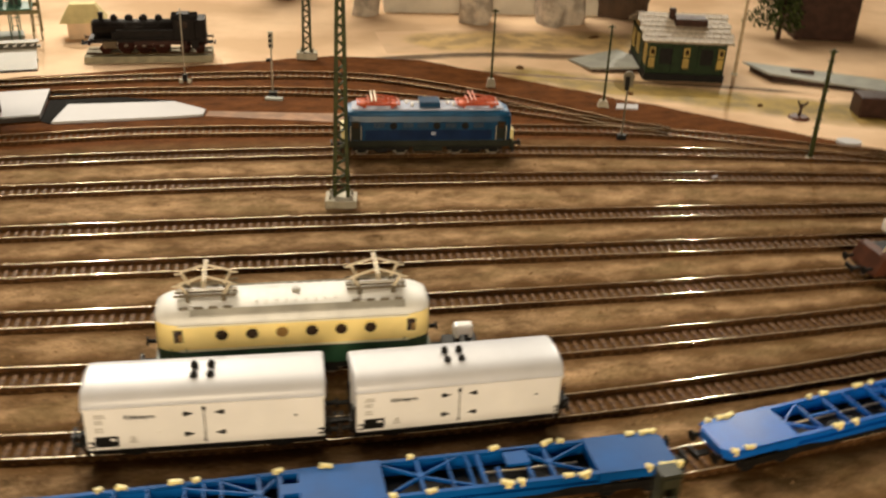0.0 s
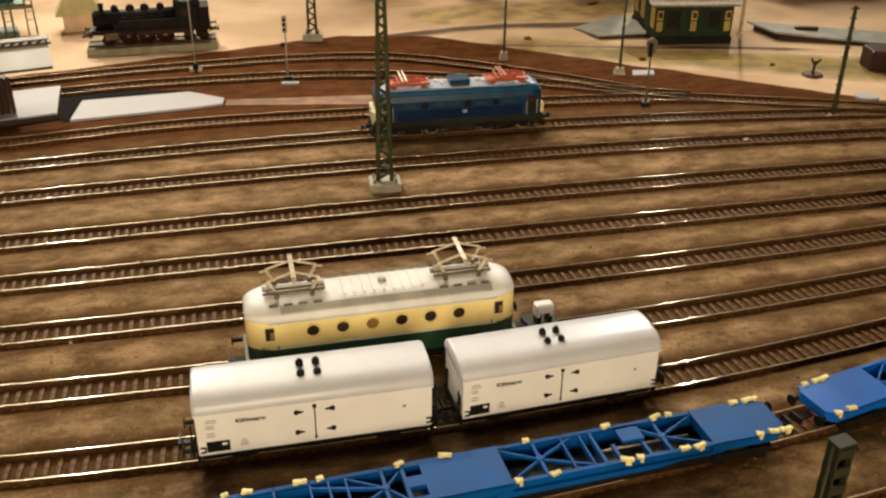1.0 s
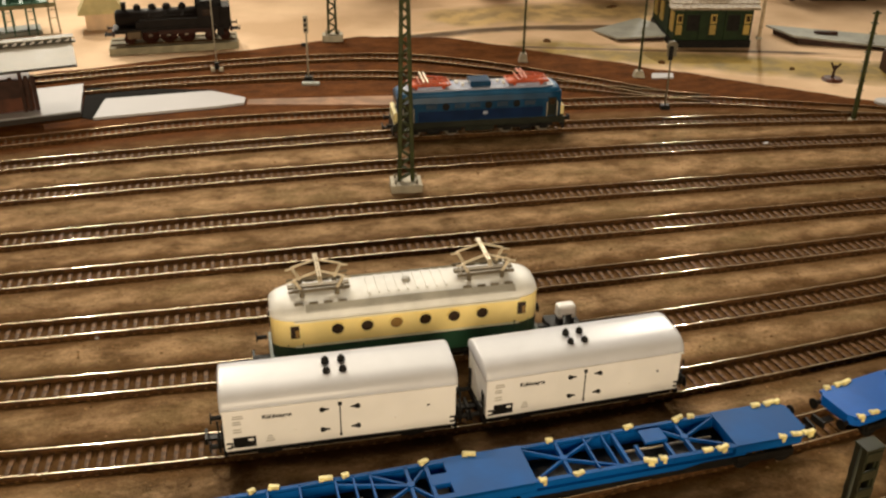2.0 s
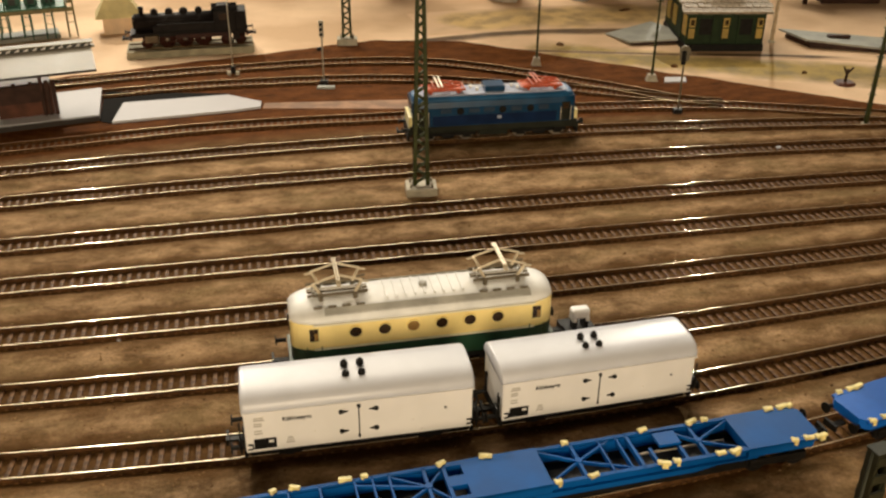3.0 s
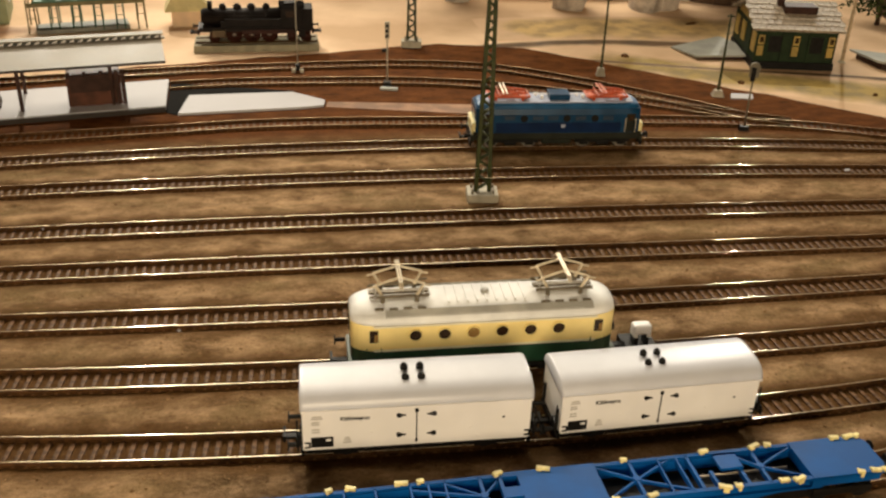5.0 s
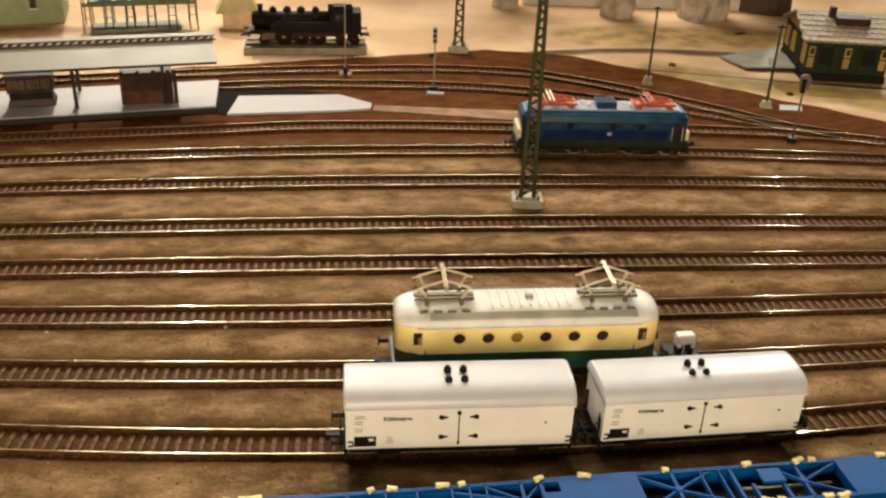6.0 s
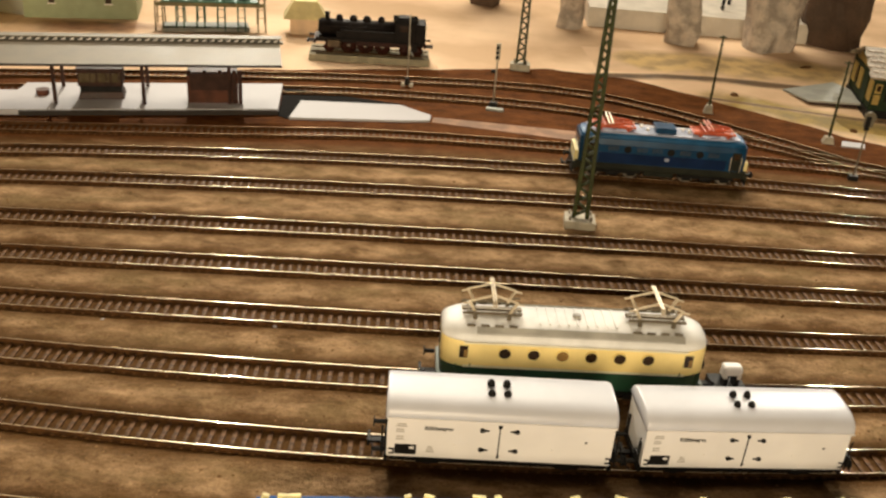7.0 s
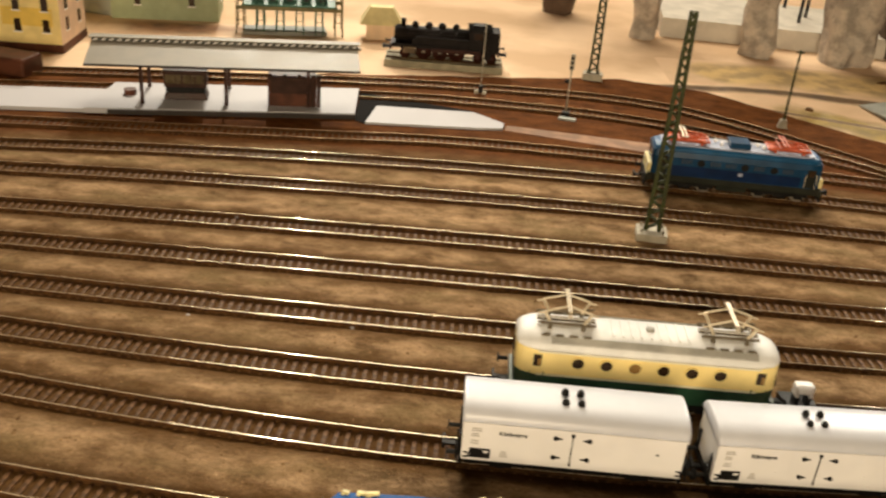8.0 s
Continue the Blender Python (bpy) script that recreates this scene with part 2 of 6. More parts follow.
def add_prism(bm, profile, x0, x1, caps=True):
    """A profile of (y, z) drawn out along x."""
    rings = [[bm.verts.new((x, y, z)) for y, z in profile] for x in (x0, x1)]
    n = len(profile)
    fs = [bm.faces.new((rings[0][i], rings[0][(i + 1) % n], rings[1][(i + 1) % n], rings[1][i])) for i in range(n)]
    if caps:
        bm.faces.new(rings[0])
        bm.faces.new(rings[1][::-1])
    return rings, fs


def box(name, c, s, mat, parent=None, label="", bevel=0.0, m=None):
    bm = bmesh.new()
    add_box(bm, c, s, bevel, m)
    return part(name, bm, mat, parent, label)


def rod(name, a, b, r, mat, parent=None, label="", n=8, r2=None):
    bm = bmesh.new()
    add_rod(bm, a, b, r, n, r2)
    return part(name, bm, mat, parent, label, True)


def slab(name, corners, z0, z1, mat, parent=None, label=""):
    """A flat plate with the given outline."""
    bm = bmesh.new()
    lo = [bm.verts.new((x, y, z0)) for x, y in corners]
    hi = [bm.verts.new((x, y, z1)) for x, y in corners]
    n = len(corners)
    for i in range(n):
        bm.faces.new((lo[i], lo[(i + 1) % n], hi[(i + 1) % n], hi[i]))
    bm.faces.new(hi)
    bm.faces.new(lo[::-1])
    return part(name, bm, mat, parent, label)

# ---- the room ----
for name, c, s in (("wall_north", (0, 3.35, 0.60), (4.2, 0.1, 3.2)), ("wall_south", (0, -1.55, 0.60), (4.2, 0.1, 3.2)),
                   ("wall_west", (-2.05, 0.9, 0.60), (0.1, 4.8, 3.2)), ("wall_east", (2.05, 0.9, 0.60), (0.1, 4.8, 3.2))):
    tagged(box(name, c, s, WALLPAINT), "plain warm room wall", "wall", kind="structure")
tagged(box("floor", (0, 0.9, -1.05), (4.2, 5.0, 0.1), material("room_floor", (0.2, 0.15, 0.1), 0.6, 0, 0.2, 4, 0.1, 200)), "plain brown room floor", "floor", kind="structure")
tagged(box("ceiling", (0, 0.9, 2.25), (4.2, 5.0, 0.1), material("room_ceiling", (0.18, 0.15, 0.11), 0.9, 0, 0.05, 3, 0.05, 90)), "plain pale ceiling", "ceiling", kind="structure")
tagged(box("ground", (0, 0.85, -0.0304), (3.0, 2.3, 0.06), BOARD), "pale peach painted layout baseboard", "baseboard", kind="structure")


# ---- the ballast under the tracks, darker along the rails ----
def bed_back(x):
    """The far edge of the ballast."""
    if x < -0.14:
        return 0.995 + (x + 0.14) * 0.455
    return 0.995 - max(0.0, x + 0.05) * 0.50


def ballast_bed():
    bm = bmesh.new()
    uvl = bm.loops.layers.uv.new("UVMap")
    nx, ny = 640, 340
    x0, x1, y0 = -1.15, 0.85, 0.02
    grid, info = [], {}
    for i in range(nx + 1):
        x = x0 + (x1 - x0) * i / nx
        col = []
        back = bed_back(x) + 0.006 * noise.noise((x * 30, 0, 3))
        front = y0 + 0.2 * x
        for j in range(ny + 1):
            y = front + (back - front) * j / ny
            d = min(abs(y - track_y(n, x)) for n in TRACKS) if y < track_y(7, x) + 0.05 else abs(y - track_y(7, x))
            far = max(0.0, min(1.0, (y - track_y(7, x) - 0.012) / 0.03))
            d = d * (1 - far)
            mound = max(0.0, min(1.0, (d - 0.010) / 0.012))
            z = 0.0007 + 0.0006 * max(0.0, min(1.0, (d - 0.0095) / 0.0015)) + 0.0020 * mound * (0.6 + 0.8 * noise.noise((x * 18, y * 40, 0))) + 0.0004 * far + 0.0010 * max(0.1, mound) * noise.noise((x * 70 + y * 14, y * 150 - x * 30, 1)) + 0.0006 * (1 - 0.6 * far) * noise.noise((x * 190, y * 260, 2))
            if j == ny:
                z = -0.002
            v = bm.verts.new((x, y, z))
            info[v] = (far, d)
            col.append(v)
        grid.append(col)
    for i in range(nx):
        for j in range(ny):
            f = bm.faces.new((grid[i][j], grid[i + 1][j], grid[i + 1][j + 1], grid[i][j + 1]))
            f.smooth = True
            for l in f.loops:
                l[uvl].uv = info[l.vert]
    return tagged(part("ballast_bed", bm, BALLAST, None, "", True), "brown sandy ballast, darker along the rails", "ballast", kind="structure")


ballast_bed()


def loose_gravel(count):
    """Small rounded stones strewn over the sandy ridges between the tracks."""
    rng = random.Random(11)
    base = bmesh.new()
    bmesh.ops.create_icosphere(base, subdivisions=1, radius=1.0)
    pts = [v.co.copy() for v in base.verts]
    tris = [tuple(v.index for v in f.verts) for f in base.faces]
    base.free()
    verts, faces = [], []
    while count:
        x, y = rng.uniform(-0.62, 0.55), rng.uniform(0.18, 0.86)
        d = min(abs(y - track_y(n, x)) for n in TRACKS)
        if d < 0.0135 or y > track_y(7, x) or y < track_y(-1, x) or rng.random() < 0.5 and noise.noise((x * 22, y * 60, 5)) < 0:
            continue
        count -= 1
        s = rng.uniform(0.0003, 0.00075) * (1.5 if rng.random() < 0.06 else 1)
        a, k = rng.uniform(0, 6.283), rng.uniform(0.6, 1.0)
        c, q = math.cos(a), math.sin(a)
        z = 0.0013 + 0.0020 * max(0.0, min(1.0, (d - 0.010) / 0.012)) * (0.6 + 0.8 * noise.noise((x * 18, y * 40, 0)))
        i = len(verts)
        for p in pts:
            u, v = p.x * s * rng.uniform(0.85, 1.15), p.y * s * k
            verts.append((x + u * c - v * q, y + u * q + v * c, z + p.z * s * 0.7))
        faces += [tuple(i + j for j in f) for f in tris]
    me = bpy.data.meshes.new("loose_gravel")
    me.from_pydata(verts, [], faces)
    m = material("gravel_grains", (0.24, 0.145, 0.068), 0.9, 0, 0.3, 300, 0.2, 900, spec=0.1)
    nodes, links = m.node_tree.nodes, m.node_tree.links
    geo, ramp = nodes.new("ShaderNodeNewGeometry"), nodes.new("ShaderNodeValToRGB")
    ramp.color_ramp.elements[0].color, ramp.color_ramp.elements[1].color = (0.11, 0.058, 0.022, 1), (0.36, 0.22, 0.105, 1)
    links.new(geo.outputs["Random Per Island"], ramp.inputs[0])
    links.new(ramp.outputs[0], nodes["Principled BSDF"].inputs["Base Color"])
    me.materials.append(m)
    tagged(new("loose_gravel", me), "loose brown gravel strewn between the tracks", "gravel", kind="stuff")


loose_gravel(5500)


# ---- rails and sleepers ----
def rail_mesh(line, offset, name, parent, mats):
    """One rail along a line of (x, y): foot, web and a rounded head, polished on its top."""
    prof = [(-0.0008, 0.0010), (-0.0008, 0.0015), (-0.00020, 0.0019), (-0.00020, 0.0031), (-0.00038, 0.0034), (-0.00038, 0.0037),
            (-0.00033, 0.0039), (-0.00017, 0.00398), (0.00017, 0.00398), (0.00033, 0.0039), (0.00038, 0.0037), (0.00038, 0.0034), (0.00020, 0.0031), (0.00020, 0.0019), (0.0008, 0.0015), (0.0008, 0.0010)]
    top = range(6, 9)
    bm = bmesh.new()
    uvl = bm.loops.layers.uv.new("UVMap")
    where = {}
    rings = []
    for k, (x, y) in enumerate(line):
        a, b = line[max(0, k - 1)], line[min(len(line) - 1, k + 1)]
        d = Vector((b[0] - a[0], b[1] - a[1])).normalized()
        nrm = Vector((-d.y, d.x))
        rings.append([bm.verts.new((x + nrm.x * (offset + u), y + nrm.y * (offset + u), z)) for u, z in prof])
        for v, (u, z) in zip(rings[-1], prof):
            where[v] = (u * 300, k * 0.1)
    n = len(prof)
    for r, s in zip(rings, rings[1:]):
        for i in range(n):
            f = bm.faces.new((r[i], s[i], s[(i + 1) % n], r[(i + 1) % n]))
            if i in top:
                f.material_index, f.smooth = 1 if i == 7 else 2, True
            for l in f.loops:
                l[uvl].uv = where[l.vert]
    bm.faces.new(rings[0][::-1])
    bm.faces.new(rings[-1])
    return part(name, bm, mats, parent)


def sleeper_mesh():
    bm = bmesh.new()
    add_box(bm, (0, 0, 0.0004), (0.0020, 0.0190, 0.0013), 0.0)
    for s in (-1, 1):
        for t in (-1, 1):
            add_box(bm, (0, s * 0.00865 + t * 0.0011, 0.0012), (0.0014, 0.0009, 0.0006))
    me = bpy.data.meshes.new("sleeper")
    bm.to_mesh(me)
    bm.free()
    me.materials.append(SLEEPER)
    return me


SLEEPER_MESH = sleeper_mesh()


def railway_track(line, label, single=True, pitch=0.0055, group="parallel station tracks", top=None):
    """A track along a line of points: two rails and its row of sleepers."""
    t = empty("railway_track", label, "railway track", group)
    for s in (-1, 1):
        rail_mesh(line, s * 0.00865, "rail", t, [RAILSIDE, top or RAILTOP, top or RAILEDGE])
    rest, left, count = [], 0.0, 0
    for (xa, ya), (xb, yb) in zip(line, line[1:]):
        step = math.hypot(xb - xa, yb - ya)
        ang = math.atan2(yb - ya, xb - xa)
        d = left
        while d < step:
            k = d / step
            m = Matrix.Translation((xa + (xb - xa) * k, ya + (yb - ya) * k, 0.0004)) @ Matrix.Rotation(ang + random.uniform(-0.012, 0.012), 4, "Z")
            if single and -0.55 < m.translation.x < 0.32 and count < 290:
                ob = new("sleeper", SLEEPER_MESH)
                ob.parent = t
                ob.matrix_basis = m
                count += 1
            else:
                rest.append(m)
            d += pitch
        left = d - step
    if rest:
        bm = bmesh.new()
        for m in rest:
            bmesh.ops.create_cube(bm, size=1.0, matrix=m @ Matrix.Translation((0, 0, 0.0004)) @ Matrix.Diagonal((0.0020, 0.0190, 0.0013, 1)))
        tagged(part("sleepers", bm, SLEEPER, t), kind="stuff")
    return t


def spread(f, xa, xb, step=0.02):
    n = int((xb - xa) / step)
    return [(xa + (xb - xa) * i / n, f(xa + (xb - xa) * i / n)) for i in range(n + 1)]


def painted_strip(name, line, widths, z, mat, label, category):
    """A band along a line, thickest in its middle and fading to both edges."""
    bm = bmesh.new()
    uvl = bm.loops.layers.uv.new("UVMap")
    cover, grid = {}, []
    for k, (x, y) in enumerate(line):
        a, b = line[max(0, k - 1)], line[min(len(line) - 1, k + 1)]
        d = Vector((b[0] - a[0], b[1] - a[1])).normalized()
        w = widths[0] + (widths[1] - widths[0]) * k / (len(line) - 1)
        row = []
        for j in range(9):
            u = j / 4 - 1
            end = min(1.0, k / 4, (len(line) - 1 - k) / 4)
            v = bm.verts.new((x - d.y * u * w / 2, y + d.x * u * w / 2, z - 0.0012 * abs(u) ** 4))
            cover[v] = (max(0.0, 1 - abs(u) ** 1.5) * end, 0)
            row.append(v)
        grid.append(row)
    for r, q in zip(grid, grid[1:]):
        for j in range(8):
            f = bm.faces.new((r[j], q[j], q[j + 1], r[j + 1]))
            for l in f.loops:
                l[uvl].uv = cover[l.vert]
    return tagged(part(name, bm, mat, None, "", True), label, category, kind="structure")


def smooth_line(points, step=0.015):
    """A smooth line through a few points."""
    out = []
    p = [Vector(a) for a in points]
    p = [2 * p[0] - p[1]] + p + [2 * p[-1] - p[-2]]
    for a, b, c, d in zip(p, p[1:], p[2:], p[3:]):
        n = max(2, int((c - b).length / step))
        for i in range(n):
            t = i / n
            q = 0.5 * ((2 * b) + (c - a) * t + (2 * a - 5 * b + 4 * c - d) * t * t + (3 * b - a - 3 * c + d) * t ** 3)
            out.append((q.x, q.y))
    out.append((p[-2].x, p[-2].y))
    return out


for n in TRACKS:
    railway_track(spread(lambda x: track_y(n, x), -0.95, 0.55), "straight model track with brown sleepers and polished rails on ballast")
far_lines = (
    [(-0.95, 0.51), (-0.41, 0.685), (-0.25, 0.736), (-0.068, 0.768), (0.063, 0.79), (0.165, 0.797), (0.25, 0.787), (0.5, 0.745)],
    [(-1.0, 0.57), (-0.62, 0.715), (-0.369, 0.815), (-0.241, 0.848), (-0.12, 0.862), (0.0, 0.848), (0.063, 0.834), (0.122, 0.817), (0.18, 0.803)],
    [(-1.0, 0.61), (-0.649, 0.75), (-0.40, 0.848), (-0.28, 0.886), (-0.17, 0.912), (-0.09, 0.915), (-0.023, 0.896), (0.03, 0.872), (0.09, 0.842), (0.14, 0.8135)],
)
for line in far_lines:
    railway_track(smooth_line(line), "curved model track with rusty brown sleepers beside the platform", single=True, group="far station tracks", top=RAILDULL)


# ---- rolling stock ----
def wheelset(name, x, radius, parent):
    """Two flanged wheels on one axle."""
    axle = rod(name, (x, -0.0085, radius), (x, 0.0085, radius), 0.0008, BLACK, parent)
    for s in (-1, 1):
        bm = bmesh.new()
        add_rod(bm, (x, s * 0.0077, radius), (x, s * 0.0102, radius), radius, 20)
        add_rod(bm, (x, s * 0.0073, radius), (x, s * 0.0079, radius), radius + 0.0006, 20)
        part("wheel", bm, BLACK, axle, smooth=False)
    return axle


def buffers(x, z, s, parent, mat=None, y=0.0100, length=0.0055):
    for side in (-1, 1):
        bm = bmesh.new()
        add_rod(bm, (x, side * y, z), (x + s * length, side * y, z), 0.0011, 10)
        add_rod(bm, (x + s * length, side * y, z), (x + s * (length + 0.0006), side * y, z), 0.0026, 14)
        part("buffer", bm, mat or BLACK, parent, smooth=False)


def coupling(x, z, s, parent):
    bm = bmesh.new()
    add_box(bm, (x + s * 0.004, 0, z), (0.008, 0.003, 0.0012))
    add_box(bm, (x + s * 0.0085, 0, z + 0.001), (0.0012, 0.0075, 0.0032))
    part("coupling", bm, BLACK, parent)


def bars(name, x, z, w, h, mat, parent, y, label=""):
    """A thin printed mark on a side wall that faces -y."""
    return box(name, (x, y - 0.00006, z), (w, 0.00012, h), mat, parent, label)


def lettering(word, x, y, z, size, mat, parent):
    cu = bpy.data.curves.new("lettering", "FONT")
    cu.body, cu.size, cu.extrude, cu.align_x, cu.offset = word, size, 0.00005, "CENTER", 0.00009
    tmp = bpy.data.objects.new("lettering", cu)
    scene.collection.objects.link(tmp)
    dg = bpy.context.evaluated_depsgraph_get()
    me = bpy.data.meshes.new_from_object(tmp.evaluated_get(dg))
    bpy.data.objects.remove(tmp)
    me.transform(pose(x, y, z, 90, 0, 0))
    me.materials.clear()
    me.materials.append(mat)
    ob = new("lettering", me)
    ob.parent = parent
    return ob


def refrigerator_wagon():
    w = empty("refrigerator_wagon", "white refrigerator wagon with black roof vents on rails", "wagon", "white refrigerator wagons")
    L, hw, zb, ze, zt = 0.1020, 0.0152, 0.0076, 0.0298, 0.0374
    body = [(-hw, zb), (-hw, ze), (hw, ze), (hw, zb)]
    bm = bmesh.new()
    add_prism(bm, body, -L / 2, L / 2)
    bmesh.ops.bevel(bm, geom=bm.edges[:], offset=0.0005, segments=2, affect="EDGES")
    part("body", bm, WHITE, w)
    # arched roof that overhangs a little
    arc = []
    for i in range(17):
        a = math.pi * i / 16
        c, s = math.cos(a), math.sin(a)
        arc.append((-(hw + 0.0006) * math.copysign(abs(c) ** 0.62, c), ze - 0.0004 + (zt - ze) * abs(s) ** 0.8))
    bm = bmesh.new()
    rings = []
    for x, k in ((-L / 2 - 0.0008, 0.955), (-L / 2 - 0.0002, 0.99), (-L / 2 + 0.001, 1), (L / 2 - 0.001, 1), (L / 2 + 0.0002, 0.99), (L / 2 + 0.0008, 0.955)):
        rings.append([bm.verts.new((x, y * k, ze - 0.0004 + (z - ze + 0.0004) * k)) for y, z in arc])
    for r, s in zip(rings, rings[1:]):
        for i in range(16):
            bm.faces.new((r[i], r[i + 1], s[i + 1], s[i]))
        bm.faces.new((r[0], s[0], s[16], r[16]))
    bm.faces.new(rings[0])
    bm.faces.new(rings[-1][::-1])
    roof = part("roof", bm, WHITE_ROOF, w, smooth=True)
    bm = bmesh.new()
    for s in (-1, 1):
        add_box(bm, (0, s * (hw + 0.0008), ze - 0.0002), (L + 0.001, 0.0007, 0.0009), 0.0002)
    part("rain_gutter", bm, WHITE, w)
    for x in (-0.0050, 0.0022):
        for y in (-0.0046, 0.0024):
            z = zt - 0.0011 + (0.0003 if y > -0.004 else -0.0004)
            bm = bmesh.new()
            add_rod(bm, (x, y, z - 0.001), (x, y, z + 0.0008), 0.0013, 12)
            add_rod(bm, (x, y, z + 0.0006), (x, y, z + 0.0022), 0.0018, 14, 0.0017)
            add_rod(bm, (x, y, z + 0.0022), (x, y, z + 0.0035), 0.0017, 14, 0.0007)
            part("roof_vent", bm, BLACK, roof, "black mushroom roof vent")
    y = -hw
    for side in (-1, 1):
        door = box("door", (-0.001, side * (hw + 0.00010), 0.0190), (0.027, 0.0001, 0.0190), WHITE, w)
        yy = side * (hw + 0.0006)
        bm = bmesh.new()
        add_rod(bm, (-0.0008, yy, 0.0108), (-0.0008, yy, 0.0276), 0.0003, 6)
        add_rod(bm, (-0.0008, yy, 0.0268), (-0.0008, yy, 0.0280), 0.0009, 8)
        add_rod(bm, (-0.0008, yy, 0.0102), (-0.0008, yy, 0.0112), 0.0006, 8)
        part("door_bar", bm, BLACK, door, "thin black locking bar")
        for s, x in ((1, -0.0075), (-1, 0.0058)):
            for z in (0.0142, 0.0250):
                bm = bmesh.new()
                add_rod(bm, (x - s * 0.0012, yy + side * 0.0004, z), (x - s * 0.0012, yy - side * 0.0006, z), 0.0011, 10)
                add_rod(bm, (x - s * 0.0012, yy, z), (x + s * 0.0006, yy, z), 0.0010, 8, 0.0005)
                add_rod(bm, (x + s * 0.0006, yy, z), (x + s * 0.0020, yy, z), 0.0005, 6, 0.0003)
                part("hinge", bm, BLACK, door, "black wedge-shaped hinge")
        for x in (-0.0206, 0.0235, 0.0275):
            bm = bmesh.new()
            add_rod(bm, (x, side * hw, 0.0155 if x != 0.0275 else 0.010), (x, side * (hw + 0.0005), 0.0155 if x != 0.0275 else 0.010), 0.0006, 8)
            part("rivet", bm, WHITE, w)
    lettering("Kühlwagen", -0.0280, y - 0.0002, 0.0236, 0.0029, BLACK, w)
    bars("data_panel", -0.0425, 0.0122, 0.0098, 0.0056, BLACK, w, y, "black data panel")
    GREYMARK = material("grey_print", (0.40, 0.37, 0.33), 0.6, 0, 0.1, 60, 0)
    for i, (x, z, ww) in enumerate(((-0.0446, 0.0262, 0.0042), (-0.0446, 0.0250, 0.0048), (-0.0452, 0.0232, 0.0034), (-0.0452, 0.0220, 0.0036), (-0.0452, 0.0192, 0.0034), (-0.0452, 0.0178, 0.0036), (-0.0315, 0.0140, 0.0022), (-0.0315, 0.0127, 0.0032), (-0.0315, 0.0114, 0.0038))):
        bars("printed_mark", x, z, ww, 0.0006, GREYMARK, w, y, "small grey printed mark")
    bars("printed_mark", -0.0398, 0.0132, 0.0022, 0.0012, WHITE, w, y - 0.00012, "white print on the black panel")
    bars("printed_mark", 0.0385, 0.0205, 0.0012, 0.0009, BLACK, w, y, "small black printed mark")
    for x in (-0.0490, 0.0495):
        bm = bmesh.new()
        for a, b in (((x - 0.0012, 0.0125), (x + 0.0010, 0.0125)), ((x + 0.0010, 0.0125), (x + 0.0010, 0.0100)), ((x - 0.0012, 0.0100), (x + 0.0010, 0.0100))):
            add_rod(bm, (a[0], y - 0.0006, a[1]), (b[0], y - 0.0006, b[1]), 0.0004, 6)
        part("rope_hook", bm, BLACK, w, "black rope hook")
    bm = bmesh.new()
    add_box(bm, (0, 0, 0.0058), (L - 0.003, 0.0240, 0.0050))
    add_box(bm, (-L / 2 - 0.0002, 0, 0.0058), (0.0016, 0.028, 0.0034))
    add_box(bm, (L / 2 + 0.0002, 0, 0.0058), (0.0016, 0.028, 0.0034))
    part("underframe", bm, BLACK, w)
    for s in (-1, 1):
        # end walls carry a dark panel, posts and a handrail
        bm = bmesh.new()
        for yy in (-0.0105, 0.0105):
            add_box(bm, (s * (L / 2 + 0.0006), yy, 0.0130), (0.0012, 0.0014, 0.012))
        add_box(bm, (s * (L / 2 + 0.0022), -0.0125, 0.0125), (0.0016, 0.0055, 0.0055), 0.0004)
        part("end_frame", bm, BLACK, w)
        rod("handrail", (s * (L / 2 + 0.0022), -0.0140, 0.007), (s * (L / 2 + 0.0022), -0.0140, 0.024), 0.0004, BLACK, w)
        buffers(s * (L / 2 + 0.0008), 0.0075, s, w)
        coupling(s * L / 2, 0.0045, s, w)
        wheelset("axle", s * 0.032, 0.0052, w)
        for yy in (-0.0115, 0.0115):
            box("axle_guard", (s * 0.032, yy, 0.0048), (0.011, 0.0012, 0.0052), BLACK, w, bevel=0.0003)
    return w


wagon = refrigerator_wagon()
wagon.matrix_basis = on_track(1, -0.1070)
copy_thing(wagon, on_track(1, 0.0028) @ Matrix.Diagonal((0.938, 0.97, 0.97, 1)))


def loft(bm, stations, profile, close=True):
    """Rings of a (y, z) profile; stations are (x, width factor, z base, z factor)."""
    rings = [[bm.verts.new((x, y * wy, zb + (z - zb) * wz)) for y, z in profile] for x, wy, zb, wz in stations]
    n = len(profile)
    for r, s in zip(rings, rings[1:]):
        for i in range(n if close else n - 1):
            bm.faces.new((r[i], r[(i + 1) % n], s[(i + 1) % n], s[i]))
    bm.faces.new(rings[0][::-1])
    bm.faces.new(rings[-1])
    return rings


def end_stations(L, r, flat, zb, drop):
    st = []
    n = 7
    for i in range(n + 1):
        a = math.pi / 2 * i / n          # 0 at the nose, 90 degrees where the side begins
        st.append((-L / 2 + r * (1 - math.cos(a)), 1 - flat * (1 - math.sin(a)), zb, 1 - drop * (1 - math.sin(a))))
    return st + [(0, 1, zb, 1)] + [(-x, wy, z, wz) for x, wy, z, wz in st[::-1]]


